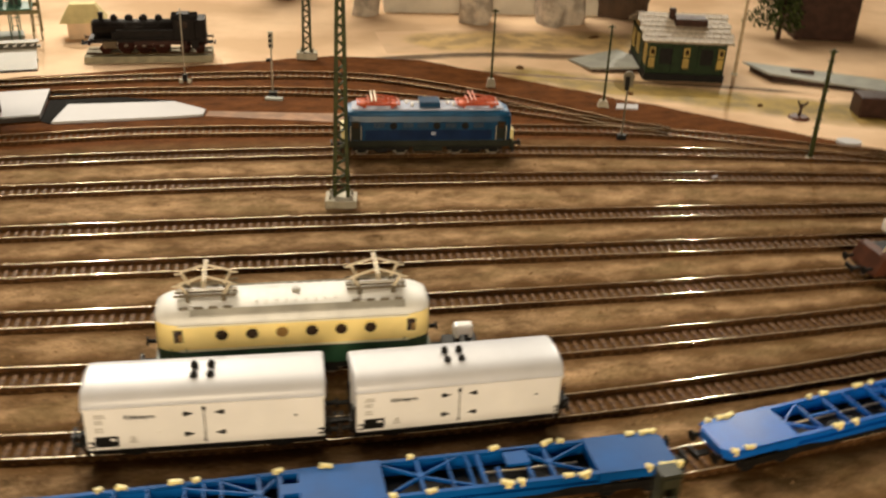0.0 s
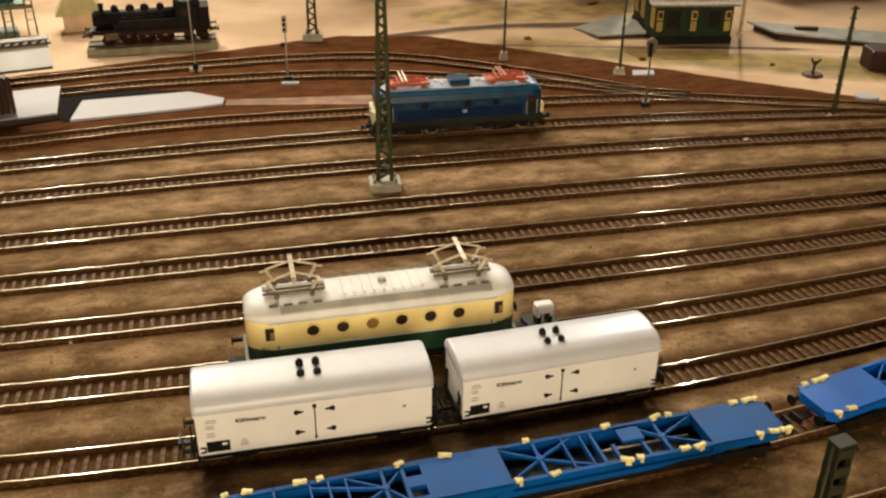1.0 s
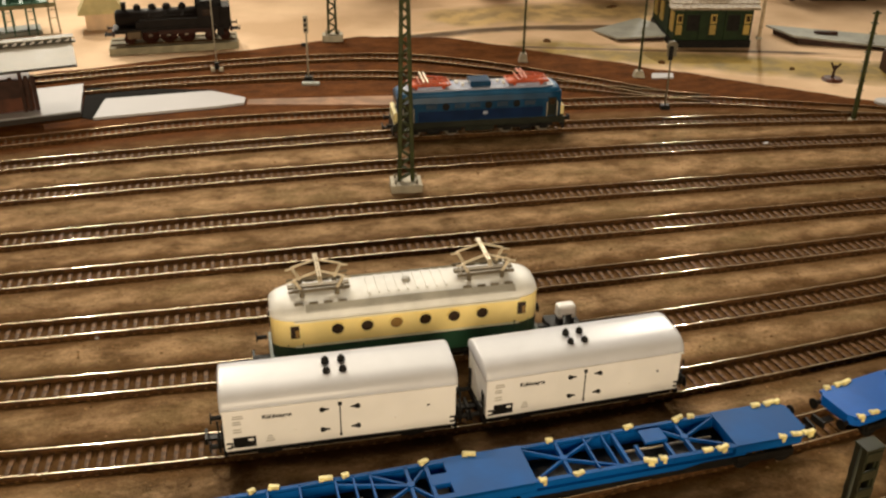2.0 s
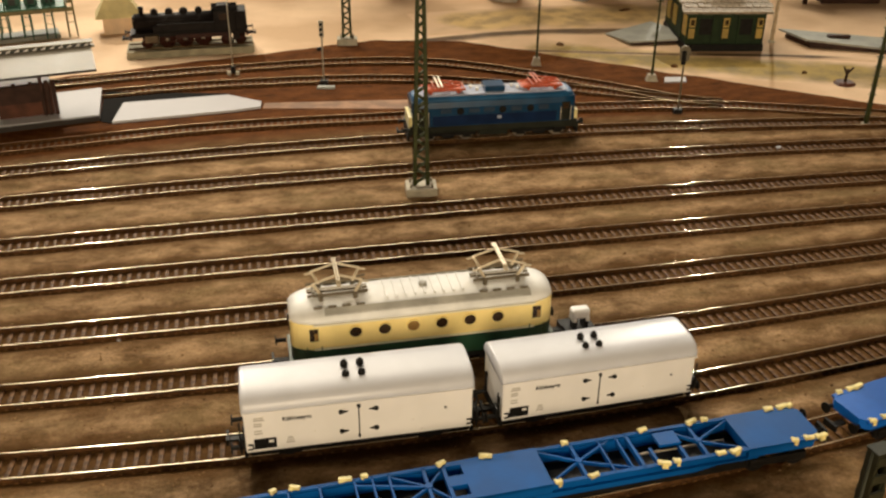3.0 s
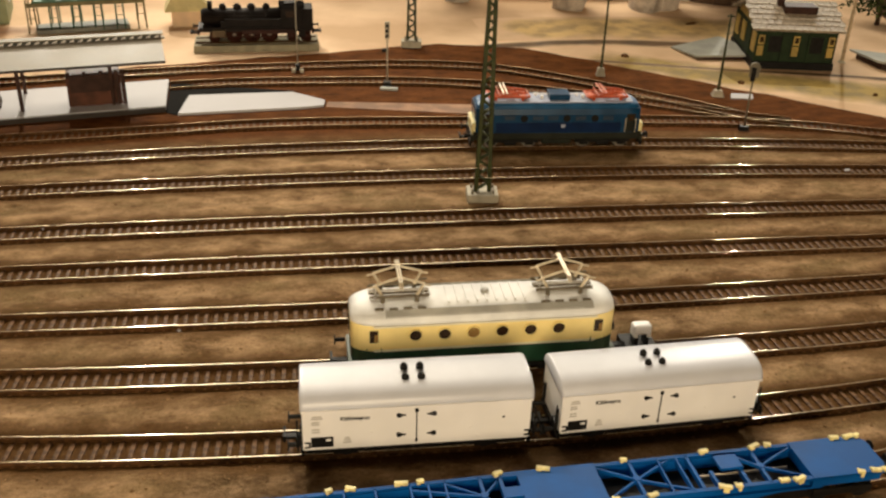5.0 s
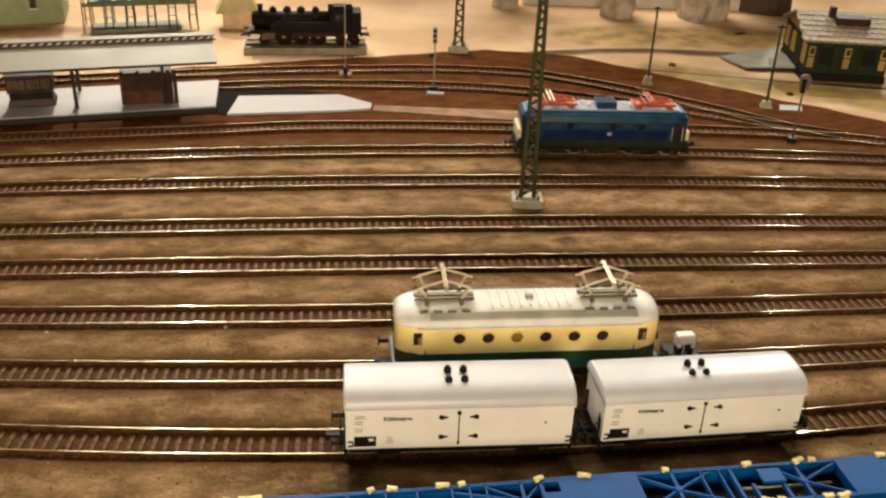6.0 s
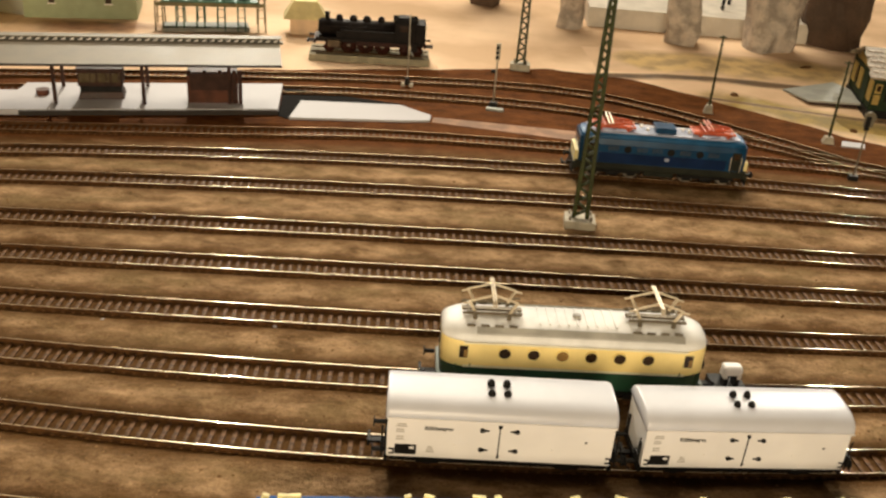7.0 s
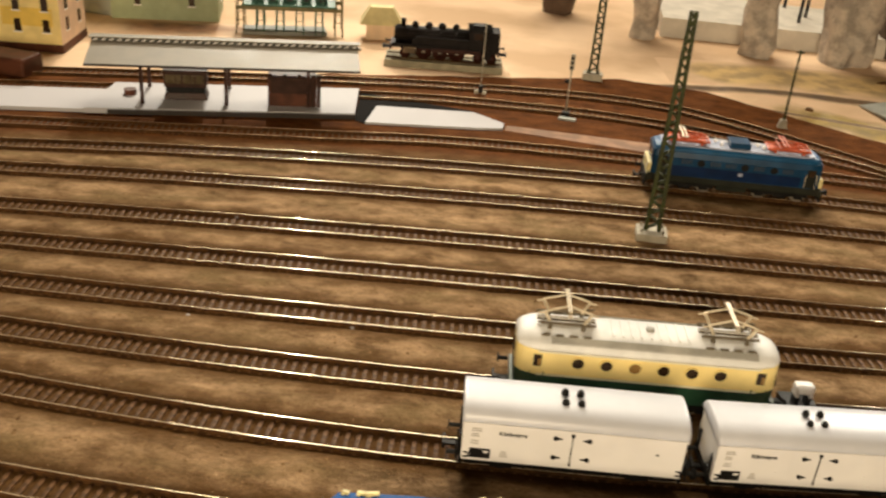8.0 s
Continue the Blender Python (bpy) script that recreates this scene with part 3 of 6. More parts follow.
def scissor_pantograph(x, z, mat, parent, height=0.0106, half=0.0115, label=""):
    """A four-armed pantograph on a base frame with a wide pan at its top."""
    p = box("pantograph", (x, 0, z + 0.0012), (0.030, 0.0030, 0.0012), PANBASE, parent, label)
    bm = bmesh.new()
    for y in (-0.0062, 0.0062):
        add_rod(bm, (x - 0.0145, y, z + 0.0016), (x + 0.0145, y, z + 0.0016), 0.0006, 6)
    for s in (-1, 1):
        add_rod(bm, (x + s * 0.012, -0.0062, z + 0.0016), (x + s * 0.012, 0.0062, z + 0.0016), 0.0006, 6)
        for y in (-0.0062, 0.0062):
            add_rod(bm, (x + s * 0.0085, y, z - 0.0012), (x + s * 0.0085, y, z + 0.0016), 0.0012, 8)
    for dx in (-0.0105, -0.0035, 0.0035, 0.0105):
        for y in (-1, 1):
            add_box(bm, (x + dx, y * 0.0112, z - 0.0022), (0.0042, 0.0009, 0.0012))
    add_rod(bm, (x - 0.015, -0.008, z + 0.0030), (x + 0.015, -0.004, z + 0.0012), 0.0006, 6)
    add_rod(bm, (x - 0.015, 0.006, z + 0.0012), (x + 0.015, 0.008, z + 0.0030), 0.0006, 6)
    part("base_frame", bm, PANBASE, p)
    for s in (-1, 1):
        for y in (-1, 1):
            bm = bmesh.new()
            knee = (x + s * 0.0120, y * 0.0062, z + height * 0.70)
            add_rod(bm, (x + s * 0.0085, y * 0.0055, z + 0.0018), knee, 0.0008, 6)
            add_rod(bm, knee, (x + s * 0.0004, y * 0.0058, z + height), 0.00062, 6)
            part("arm", bm, mat, p)
    bm = bmesh.new()
    for s in (-1, 1):
        add_rod(bm, (x + s * 0.0006, -half, z + height), (x + s * 0.0006, half, z + height), 0.0005, 6)
        for y in (-1, 1):
            add_rod(bm, (x + s * 0.0006, y * half, z + height), (x + s * 0.0006, y * (half + 0.0022), z + height - 0.0022), 0.0005, 6)
    for y in (-0.005, 0.005):
        add_rod(bm, (x - 0.0152, y * 1.24, z + height * 0.60), (x - 0.0118, y * 1.24, z + height * 0.64), 0.0005, 6)
        add_rod(bm, (x + 0.0118, y * 1.24, z + height * 0.64), (x + 0.0152, y * 1.24, z + height * 0.60), 0.0005, 6)
    part("contact_pan", bm, mat, p)
    return p


def bogie(x, parent, wheels=(-0.0155, 0.0155), radius=0.0062, length=0.042):
    b = empty_part("bogie", x, parent)
    bm = bmesh.new()
    for y in (-1, 1):
        add_box(bm, (x, y * 0.0122, 0.0072), (length, 0.0018, 0.0052), 0.0006)
        for w in wheels:
            add_box(bm, (x + w, y * 0.0134, 0.0062), (0.0072, 0.0016, 0.0062), 0.0006)
        add_box(bm, (x, y * 0.0134, 0.0050), (0.010, 0.0014, 0.0034), 0.0005)
    part("bogie_frame", bm, BLACK, b)
    for w in wheels:
        for y in (-1, 1):
            bm = bmesh.new()
            add_rod(bm, (x + w, y * 0.0077, radius), (x + w, y * 0.0104, radius), radius, 22)
            add_rod(bm, (x + w, y * 0.0073, radius), (x + w, y * 0.0079, radius), radius + 0.0006, 22)
            part("wheel", bm, STEEL, b)
    return b


def empty_part(name, x, parent):
    return box(name, (x, 0, 0.0085), (0.020, 0.018, 0.0020), BLACK, parent)


def cream_locomotive():
    w = empty("electric_locomotive", "cream and dark green electric locomotive with raised pantographs", "locomotive")
    L, hw = 0.1340, 0.0158
    green = [(-hw + 0.0004, 0.0095), (-hw, 0.0125), (-hw, 0.0206), (hw, 0.0206), (hw, 0.0125), (hw - 0.0004, 0.0095)]
    bm = bmesh.new()
    loft(bm, end_stations(L, 0.016, 0.50, 0.0095, 0), green)
    part("green_skirt", bm, GREEN, w)
    cream = [(-hw, 0.0206), (-hw, 0.0345), (-hw + 0.0002, 0.0352), (hw - 0.0002, 0.0352), (hw, 0.0345), (hw, 0.0206)]
    bm = bmesh.new()
    loft(bm, end_stations(L, 0.016, 0.50, 0.0206, 0), cream)
    body = part("body", bm, CREAM, w)
    bm = bmesh.new()
    for s in (-1, 1):
        add_box(bm, (0, s * (hw + 0.0001), 0.0210), (L - 0.022, 0.0004, 0.0011))
        add_box(bm, (0, s * (hw + 0.0003), 0.0349), (L - 0.022, 0.0008, 0.0008))
    part("trim_strip", bm, material("pale_trim_paint", (0.72, 0.66, 0.5), 0.4, 0, 0.05, 60, 0), w)
    roof = [(-hw - 0.0001, 0.0350), (-hw, 0.0372), (-hw + 0.0012, 0.0395), (-hw + 0.0038, 0.0408), (-hw + 0.0068, 0.0419), (-0.003, 0.0428), (0.003, 0.0428),
            (hw - 0.0068, 0.0419), (hw - 0.0038, 0.0408), (hw - 0.0012, 0.0395), (hw, 0.0372), (hw + 0.0001, 0.0350)]
    bm = bmesh.new()
    loft(bm, end_stations(L, 0.018, 0.54, 0.0350, 0.6), roof)
    rf = part("roof", bm, ROOFGREY, w, smooth=True)
    bm = bmesh.new()
    for s in (-1, 1):
        m = Matrix.Translation((0.002, s * 0.0131, 0.0402)) @ Matrix.Rotation(s * radians(-42), 4, "X")
        add_box(bm, (0, 0, 0), (0.104, 0.0040, 0.0009), 0, m)
    part("roof_walkway", bm, PANELGREY, rf, "grey roof walkway board")
    bm = bmesh.new()
    for i in range(9):
        add_box(bm, (-0.0185 + i * 0.0048, 0, 0.0428), (0.0009, 0.0170, 0.0009))
    part("roof_rib", bm, ROOFGREY, rf)
    rod("roof_hatch", (0.001, 0.0, 0.0426), (0.001, 0.0, 0.0441), 0.0021, PANELGREY, rf, n=14)
    # round windows with raised rings; the third is lit amber
    for side in (-1, 1):
        for i in range(6):
            x = -0.0355 + i * 0.0144
            bm = bmesh.new()
            add_rod(bm, (x, side * (hw - 0.0004), 0.0294), (x, side * (hw + 0.0002), 0.0294), 0.0031, 24)
            win = part("round_window", bm, AMBER if i == 2 else DARK, body)
            bm = bmesh.new()
            bmesh.ops.create_cone(bm, cap_ends=False, segments=24, radius1=0.0037, radius2=0.0035, depth=0.0018, matrix=Matrix.Translation((x, side * hw, 0.0294)) @ Matrix.Rotation(radians(90), 4, "X"))
            bmesh.ops.solidify(bm, geom=bm.faces[:], thickness=0.0005)
            part("window_ring", bm, CREAM, win)
        for x in (-0.0560, 0.0570):
            win = box("cab_window", (x, side * (hw + 0.0001), 0.0294), (0.0042, 0.0006, 0.0066), DARK, body)
            box("window_ring", (x + 0.0010, side * (hw + 0.0003), 0.0286), (0.0016, 0.0005, 0.0040), AMBER, win)
            if side < 0:
                bm = bmesh.new()
                for dx in (-0.0036, 0.0036):
                    add_rod(bm, (x + dx, side * (hw + 0.0008), 0.0120), (x + dx, side * (hw + 0.0008), 0.0230), 0.0003, 6)
                part("handrail", bm, GREEN, body)
        bars("name_plate", 0.001, 0.0150, 0.0085, 0.0022, material("grey_plate", (0.33, 0.30, 0.24), 0.5, 0.3, 0.1, 60, 0), w, -hw - 0.0002, "small grey plate")
        bars("printed_mark", -0.0560, 0.0140, 0.0055, 0.0006, WHITE, w, -hw - 0.0002, "small pale printed line")
    for s in (-1, 1):
        for y in (-0.0052, 0.0052):
            m = Matrix.Translation((s * (L / 2 - 0.0012), y, 0.0290)) @ Matrix.Rotation(s * y / 0.0052 * radians(20), 4, "Z")
            box("windscreen", (0, 0, 0), (0.0016, 0.0070, 0.0058), DARK, body, m=m)
        for y in (-0.0065, 0.0065):
            rod("headlight", (s * (L / 2 - 0.0018), y, 0.0225), (s * (L / 2 + 0.0004), y, 0.0225), 0.0013, STEEL, body, n=12)
        rod("headlight", (s * (L / 2 - 0.006), 0, 0.0368), (s * (L / 2 - 0.001), 0, 0.0368), 0.0014, ROOFGREY, body, n=12)
        bm = bmesh.new()
        add_box(bm, (s * (L / 2 + 0.0004), 0, 0.0110), (0.0022, 0.0250, 0.0046), 0.0004)
        add_box(bm, (s * (L / 2 - 0.0030), -0.0125, 0.0070), (0.0062, 0.0030, 0.0060), 0.0004)
        add_box(bm, (s * (L / 2 - 0.0030), 0.0125, 0.0070), (0.0062, 0.0030, 0.0060), 0.0004)
        part("buffer_beam", bm, material("green_grey_beam", (0.14, 0.17, 0.14), 0.5, 0, 0.15, 90, 0.05), w, "green-grey buffer beam")
        buffers(s * (L / 2 + 0.002), 0.0118, s, w, length=0.0050)
        coupling(s * (L / 2 + 0.001), 0.0065, s, w)
        bogie(s * 0.033, w)
        scissor_pantograph(s * 0.0425 - (0.002 if s > 0 else 0), 0.0442, BRASS, w, 0.0122, label="pale brass pantograph, raised")
    box("battery_box", (0, 0, 0.0072), (0.020, 0.024, 0.0060), BLACK, w, bevel=0.0008)
    return w


loco = cream_locomotive()
loco.matrix_basis = on_track(2, -0.0790)


def blue_locomotive():
    w = empty("electric_locomotive", "worn blue electric locomotive with red folded pantographs", "locomotive")
    L, hw = 0.1380, 0.0160
    skirt = [(-hw + 0.0006, 0.0085), (-hw, 0.0095), (-hw, 0.0145), (hw, 0.0145), (hw, 0.0095), (hw - 0.0006, 0.0085)]
    bm = bmesh.new()
    loft(bm, end_stations(L, 0.004, 0.15, 0.0085, 0), skirt)
    part("frame_skirt", bm, LOCODARK, w, "dark grey frame skirt")
    side = [(-hw, 0.0145), (-hw, 0.0300), (-hw + 0.0014, 0.0345), (hw - 0.0014, 0.0345), (hw, 0.0300), (hw, 0.0145)]
    bm = bmesh.new()
    loft(bm, end_stations(L - 0.004, 0.010, 0.22, 0.0145, 0), side)
    body = part("body", bm, LOCOBLUE, w)
    roof = [(-hw + 0.0013, 0.0344), (-hw + 0.0028, 0.0368), (-hw + 0.0056, 0.0384), (-0.004, 0.0392), (0.004, 0.0392), (hw - 0.0056, 0.0384), (hw - 0.0028, 0.0368), (hw - 0.0013, 0.0344)]
    bm = bmesh.new()
    loft(bm, end_stations(L - 0.006, 0.013, 0.30, 0.0344, 0.6), roof)
    rf = part("roof", bm, LOCOROOF, w, smooth=True)
    for s in (-1, 1):
        front = box("front_panel", (s * (L / 2 - 0.0012), 0, 0.0172), (0.0040, 0.0255, 0.0098), LOCOYELLOW, body, "pale yellow front warning panel", 0.0006)
        for y in (-0.0085, 0.0085):
            rod("headlight", (s * (L / 2 - 0.001), y, 0.0185), (s * (L / 2 + 0.0010), y, 0.0185), 0.0016, WHITE, front, n=12)
        for y in (-0.0052, 0.0052):
            box("windscreen", (s * (L / 2 - 0.0025), y, 0.0282), (0.0020, 0.0088, 0.0062), DARK, body)
        for yy in (-1, 1):
            x = s * (L / 2 - 0.0105)
            door = box("cab_door", (x, yy * (hw + 0.0001), 0.0228), (0.0070, 0.0005, 0.0155), LOCODARK, body)
            for dx in (-0.0042, 0.0042):
                rod("handrail", (x + dx, yy * (hw + 0.0008), 0.0150), (x + dx, yy * (hw + 0.0008), 0.0270), 0.0003, BRASS, door, n=6)
            box("cab_window", (x, yy * (hw + 0.0004), 0.0272), (0.0046, 0.0004, 0.0046), DARK, door)
        box("buffer_beam", (s * (L / 2), 0, 0.0098), (0.0030, 0.0300, 0.0058), LOCODARK, w, bevel=0.0004)
        bm = bmesh.new()
        add_box(bm, (s * (L / 2 + 0.0012), 0, 0.0048), (0.0012, 0.0265, 0.0042))
        part("snow_plough", bm, BLACK, w)
        buffers(s * (L / 2 + 0.0014), 0.0105, s, w, length=0.0042)
        coupling(s * L / 2, 0.0055, s, w)
        bogie(s * 0.038, w, length=0.046)
        pan = s * 0.040
        p = box("pantograph", (pan, 0, 0.0402), (0.026, 0.0080, 0.0010), PANRED, w, "red folded pantograph")
        bm = bmesh.new()
        for y in (-0.0072, 0.0072):
            add_rod(bm, (pan - 0.0165, y, 0.0418), (pan + 0.0165, y, 0.0418), 0.0008, 6)
            for dx in (-0.011, 0.011):
                add_rod(bm, (pan + dx, y, 0.0388), (pan + dx, y, 0.0418), 0.0013, 8)
        for dx in (-0.0165, 0.0, 0.0165):
            add_rod(bm, (pan + dx, -0.0072, 0.0418), (pan + dx, 0.0072, 0.0418), 0.0008, 6)
        part("base_frame", bm, PANRED, p)
        bm = bmesh.new()
        for y in (-1, 1):
            add_rod(bm, (pan - 0.014, y * 0.0068, 0.0422), (pan + 0.015, y * 0.0040, 0.0440), 0.0006, 6)
            add_rod(bm, (pan + 0.015, y * 0.0040, 0.0440), (pan - 0.004, y * 0.0050, 0.0462), 0.0006, 6)
        part("arm", bm, PANRED, p)
        bm = bmesh.new()
        for dx in (-0.0055, -0.0025):
            add_rod(bm, (pan + dx, -0.0125, 0.0465), (pan + dx, 0.0125, 0.0465), 0.0007, 6)
        part("contact_pan", bm, BRASS if s < 0 else PANRED, p)
        bm = bmesh.new()
        for k in (-1, 1):
            add_rod(bm, (pan - 0.0150, k * 0.0045, 0.0412), (pan + 0.0120, -k * 0.0060, 0.0446), 0.0006, 6)
            add_rod(bm, (pan + k * 0.0080, -0.0100, 0.0436), (pan + k * 0.0080, 0.0100, 0.0436), 0.0006, 6)
            add_box(bm, (pan + k * 0.0125, 0, 0.0408), (0.0045, 0.0125, 0.0020), 0.0004)
        part("spring_gear", bm, PANRED, p)
    for yy in (-1, 1):
        for i, x in enumerate((-0.040, -0.0285, -0.0170, -0.0050, 0.0060, 0.0175, 0.0290, 0.0400)):
            round_one = i in (1, 4, 6)
            bm = bmesh.new()
            if round_one:
                add_rod(bm, (x, yy * (hw - 0.001), 0.0268), (x, yy * (hw + 0.0003), 0.0268), 0.0030, 18)
            else:
                add_box(bm, (x, yy * (hw + 0.0001), 0.0270), (0.0085, 0.0006, 0.0040), 0.0003)
            win = part("round_window" if round_one else "air_grille", bm, BLACK if round_one else GRILLE, body)
            if not round_one:
                for k in range(4):
                    box("grille_slat", (x, yy * (hw + 0.0006), 0.0256 + k * 0.0010), (0.0080, 0.0005, 0.0004), LOCOBLUE, win)
    for yy in (-1, 1):
        box("lower_side_panel", (0, yy * (hw + 0.0001), 0.0192), (L - 0.036, 0.0004, 0.0085), LOCONAVY, body, "deep navy lower side panel")
    bm = bmesh.new()
    loft(bm, end_stations(L - 0.016, 0.010, 0.35, 0.0386, 0.4), [(-hw + 0.0046, 0.0372), (-hw + 0.0052, 0.0390), (-0.004, 0.0396), (0.004, 0.0396), (hw - 0.0052, 0.0390), (hw - 0.0046, 0.0372)])
    part("roof_deck", bm, ROOFDECK, rf, "lavender grey roof deck")
    bars("emblem", 0.0035, 0.0205, 0.0036, 0.0026, ROOFDECK, body, -hw - 0.0004, "small pale emblem")
    bm = bmesh.new()
    add_box(bm, (0.001, 0, 0.0412), (0.0165, 0.0150, 0.0052), 0.0006)
    part("roof_box", bm, LOCOBLUE, rf, "blue roof equipment box")
    bm = bmesh.new()
    for x, y in ((-0.017, 0.003), (-0.013, -0.004), (0.0165, 0.002), (0.0205, -0.003)):
        add_rod(bm, (x, y, 0.038), (x, y, 0.0418), 0.0013, 8)
    add_rod(bm, (-0.020, 0.0, 0.0418), (0.022, 0.0, 0.0418), 0.0004, 6)
    part("roof_insulator", bm, WHITE, rf)
    box("transformer_box", (0, 0, 0.0062), (0.024, 0.0235, 0.0062), LOCODARK, w, bevel=0.0008)
    return w


bloco = blue_locomotive()
bloco.matrix_basis = on_track(7, -0.0297) @ Matrix.Diagonal((0.98, 1, 0.97, 1))


def container_wagon():
    """Half of an articulated container wagon: solid end plates and an open lattice frame between."""
    w = empty("container_wagon", "bright blue articulated container flat wagon with yellow locks", "wagon", "blue container wagons")
    L, hw, zt = 0.3050, 0.0118, 0.0145
    for s in (-1, 1):
        bm = bmesh.new()
        add_box(bm, (0, s * (hw - 0.0010), zt - 0.0006), (L - 0.004, 0.0020, 0.0012), 0.0002)
        part("side_sill", bm, FLATBLUE, w)
        box("sill_web", (0, s * (hw - 0.0024), zt - 0.0032), (L - 0.006, 0.0006, 0.0046), FLATBLUE, w)
        box("lower_flange", (0, s * (hw - 0.0014), zt - 0.0056), (L * 0.80, 0.0018, 0.0008), FLATBLUE, w)
        bm = bmesh.new()
        for v in add_box(bm, (0, s * (hw - 0.0026), zt - 0.0076), (L * 0.76, 0.0008, 0.0038)):
            if v.co.z < zt - 0.0076:
                v.co.x *= 0.80
        part("fish_belly", bm, FLATBLUE, w)
    for x0, x1 in ((-L / 2, -L / 2 + 0.040), (-0.0090, 0.0255), (L / 2 - 0.036, L / 2)):
        bm = bmesh.new()
        c = [(x0 + 0.004, -hw), (x1, -hw), (x1, hw), (x0 + 0.004, hw), (x0, hw - 0.004), (x0, -hw + 0.004)] if x0 < -0.1 else ([(x0, -hw), (x1 - 0.004, -hw), (x1, -hw + 0.004), (x1, hw - 0.004), (x1 - 0.004, hw), (x0, hw)] if x0 > 0.05 else [(x0, -hw), (x1, -hw), (x1, hw), (x0, hw)])
        lo = [bm.verts.new((x, y, zt - 0.0045)) for x, y in c]
        hi = [bm.verts.new((x, y, zt + 0.0004)) for x, y in c]
        for i in range(len(c)):
            bm.faces.new((lo[i], lo[(i + 1) % len(c)], hi[(i + 1) % len(c)], hi[i]))
        bm.faces.new(hi)
        bm.faces.new(lo[::-1])
        if abs(x0) < 0.05:
            # two square openings at one end of the middle plate
            for y, d in ((0, 0.0060), (hw - 0.0013, 0.0026), (0.0013 - hw, 0.0026)):
                box("plate_tongue", (-0.0128, y, zt - 0.0010), (0.0076, d, 0.0026), FLATBLUE, w)
            box("crossbar", (-0.0165, 0, zt - 0.0011), (0.0016, 2 * hw - 0.002, 0.0024), FLATBLUE, w)
        part("deck_plate", bm, FLATBLUE, w)
    # crossbars and diagonals of the open bays
    for x in (0.0412, 0.0540, 0.0625, 0.0675, 0.0975, -0.0250, -0.0400, -0.0470, -0.0545, -0.0690, -0.0820, -0.0975):
        box("crossbar", (x, 0, zt - 0.0012), (0.0014 if x in (0.0412, 0.0675, 0.0975, -0.0250) else 0.0008, 2 * hw - 0.002, 0.0024), FLATBLUE, w)
    lines = ((0.0255, 1, 0.0412, 0), (0.0255, -1, 0.0412, 0), (0.0412, 0, 0.0590, 1), (0.0412, 0, 0.0640, -1), (0.0975, 0, 0.1165, 1), (0.0975, 0, 0.1165, -1), (0.0860, 1, 0.0975, 0),
             (-0.0165, 1, -0.0250, 0), (-0.0165, -1, -0.0250, 0), (-0.0250, 0, -0.0400, 1), (-0.0250, 0, -0.0400, -1), (-0.0250, 0, -0.0540, 0.8), (-0.0975, 1, -0.1120, 0), (-0.0975, -1, -0.1120, 0), (-0.0820, 0, -0.0975, 0))
    for p, sa, q, sb in lines:
        bm = bmesh.new()
        d = Vector((q - p, (sb - sa) * (hw - 0.002), 0))
        m = Matrix.Translation(((p + q) / 2, (sa + sb) / 2 * (hw - 0.002), zt - 0.0012)) @ Matrix.Rotation(math.atan2(d.y, d.x), 4, "Z")
        add_box(bm, (0, 0, 0), (d.length, 0.0008, 0.0016), 0, m)
        part("diagonal", bm, FLATBLUE, w)
    for x in (0.0412, 0.0975, -0.0250):
        bm = bmesh.new()
        add_rod(bm, (x, 0, zt - 0.0022), (x, 0, zt + 0.0003), 0.0017, 10)
        part("hub_plate", bm, FLATBLUE, w)
    for a, b in ((0.0675, 0.1100), (-0.1120, -0.0450)):
        rod("brake_rod", (a, -0.001, zt - 0.002), (b, -0.001, zt - 0.002), 0.0006, STEEL, w, n=6)
    for x in (0.0745, 0.0880):
        box("half_bar", (x, -hw * 0.5, zt - 0.0012), (0.0014, hw, 0.0022), FLATBLUE, w)
    box("valve_cover", (0.0840, 0.0035, zt + 0.0002), (0.0105, 0.0085, 0.0014), FLATBLUE, w, "pale blue square cover", 0.0003)
    # black sheet standing in for the shade beneath the open bays
    box("bay_shade_sheet", (0.0, 0, 0.0068), (0.236, 0.0180, 0.0010), BLACK, w)
    # added black strips hide the rail and stand for shade below the sills
    for s in (-1, 1):
        box("under_sill_dark", (0.0, s * 0.0090, 0.0052), (0.240, 0.0010, 0.0060), BLACK, w, "black strip darkening the space under the sill")
    # yellow container locks along both edges, in twos
    far = (-0.1465, -0.1395, -0.1350, -0.0880, -0.0790, -0.0580, -0.0500, -0.0170, 0.0030, 0.0390, 0.0760, 0.1000, 0.1065, 0.1390, 0.1460, 0.1500)
    near = (-0.1480, -0.1400, -0.0900, -0.0800, -0.0550, -0.0480, 0.0280, 0.0440, 0.0760, 0.0820, 0.1030, 0.1100, 0.1390, 0.1460, 0.1520)
    for side, row in ((1, far), (-1, near)):
        for k, x in enumerate(row):
            bm = bmesh.new()
            wide = 0.0032 + 0.0013 * (k * 7 % 3)
            tilt = Matrix.Translation((x, side * (hw - 0.0004), zt + 0.0008)) @ Matrix.Rotation(0.22 * (k * 5 % 4 - 1.5), 4, "Z")
            add_box(bm, (0, 0, 0), (wide, 0.0020, 0.0014), 0.0003, tilt)
            add_box(bm, (-wide * 0.3, -side * 0.0012, -0.0001), (wide * 0.4, 0.0012, 0.0008), 0.0002, tilt)
            if k % 3 != 1:
                add_box(bm, (0.0005, side * 0.0009, -0.0013), (wide * 0.45, 0.0010, 0.0020), 0.0002, tilt)
            part("container_lock", bm, YELLOW, w, "yellow painted container lock")
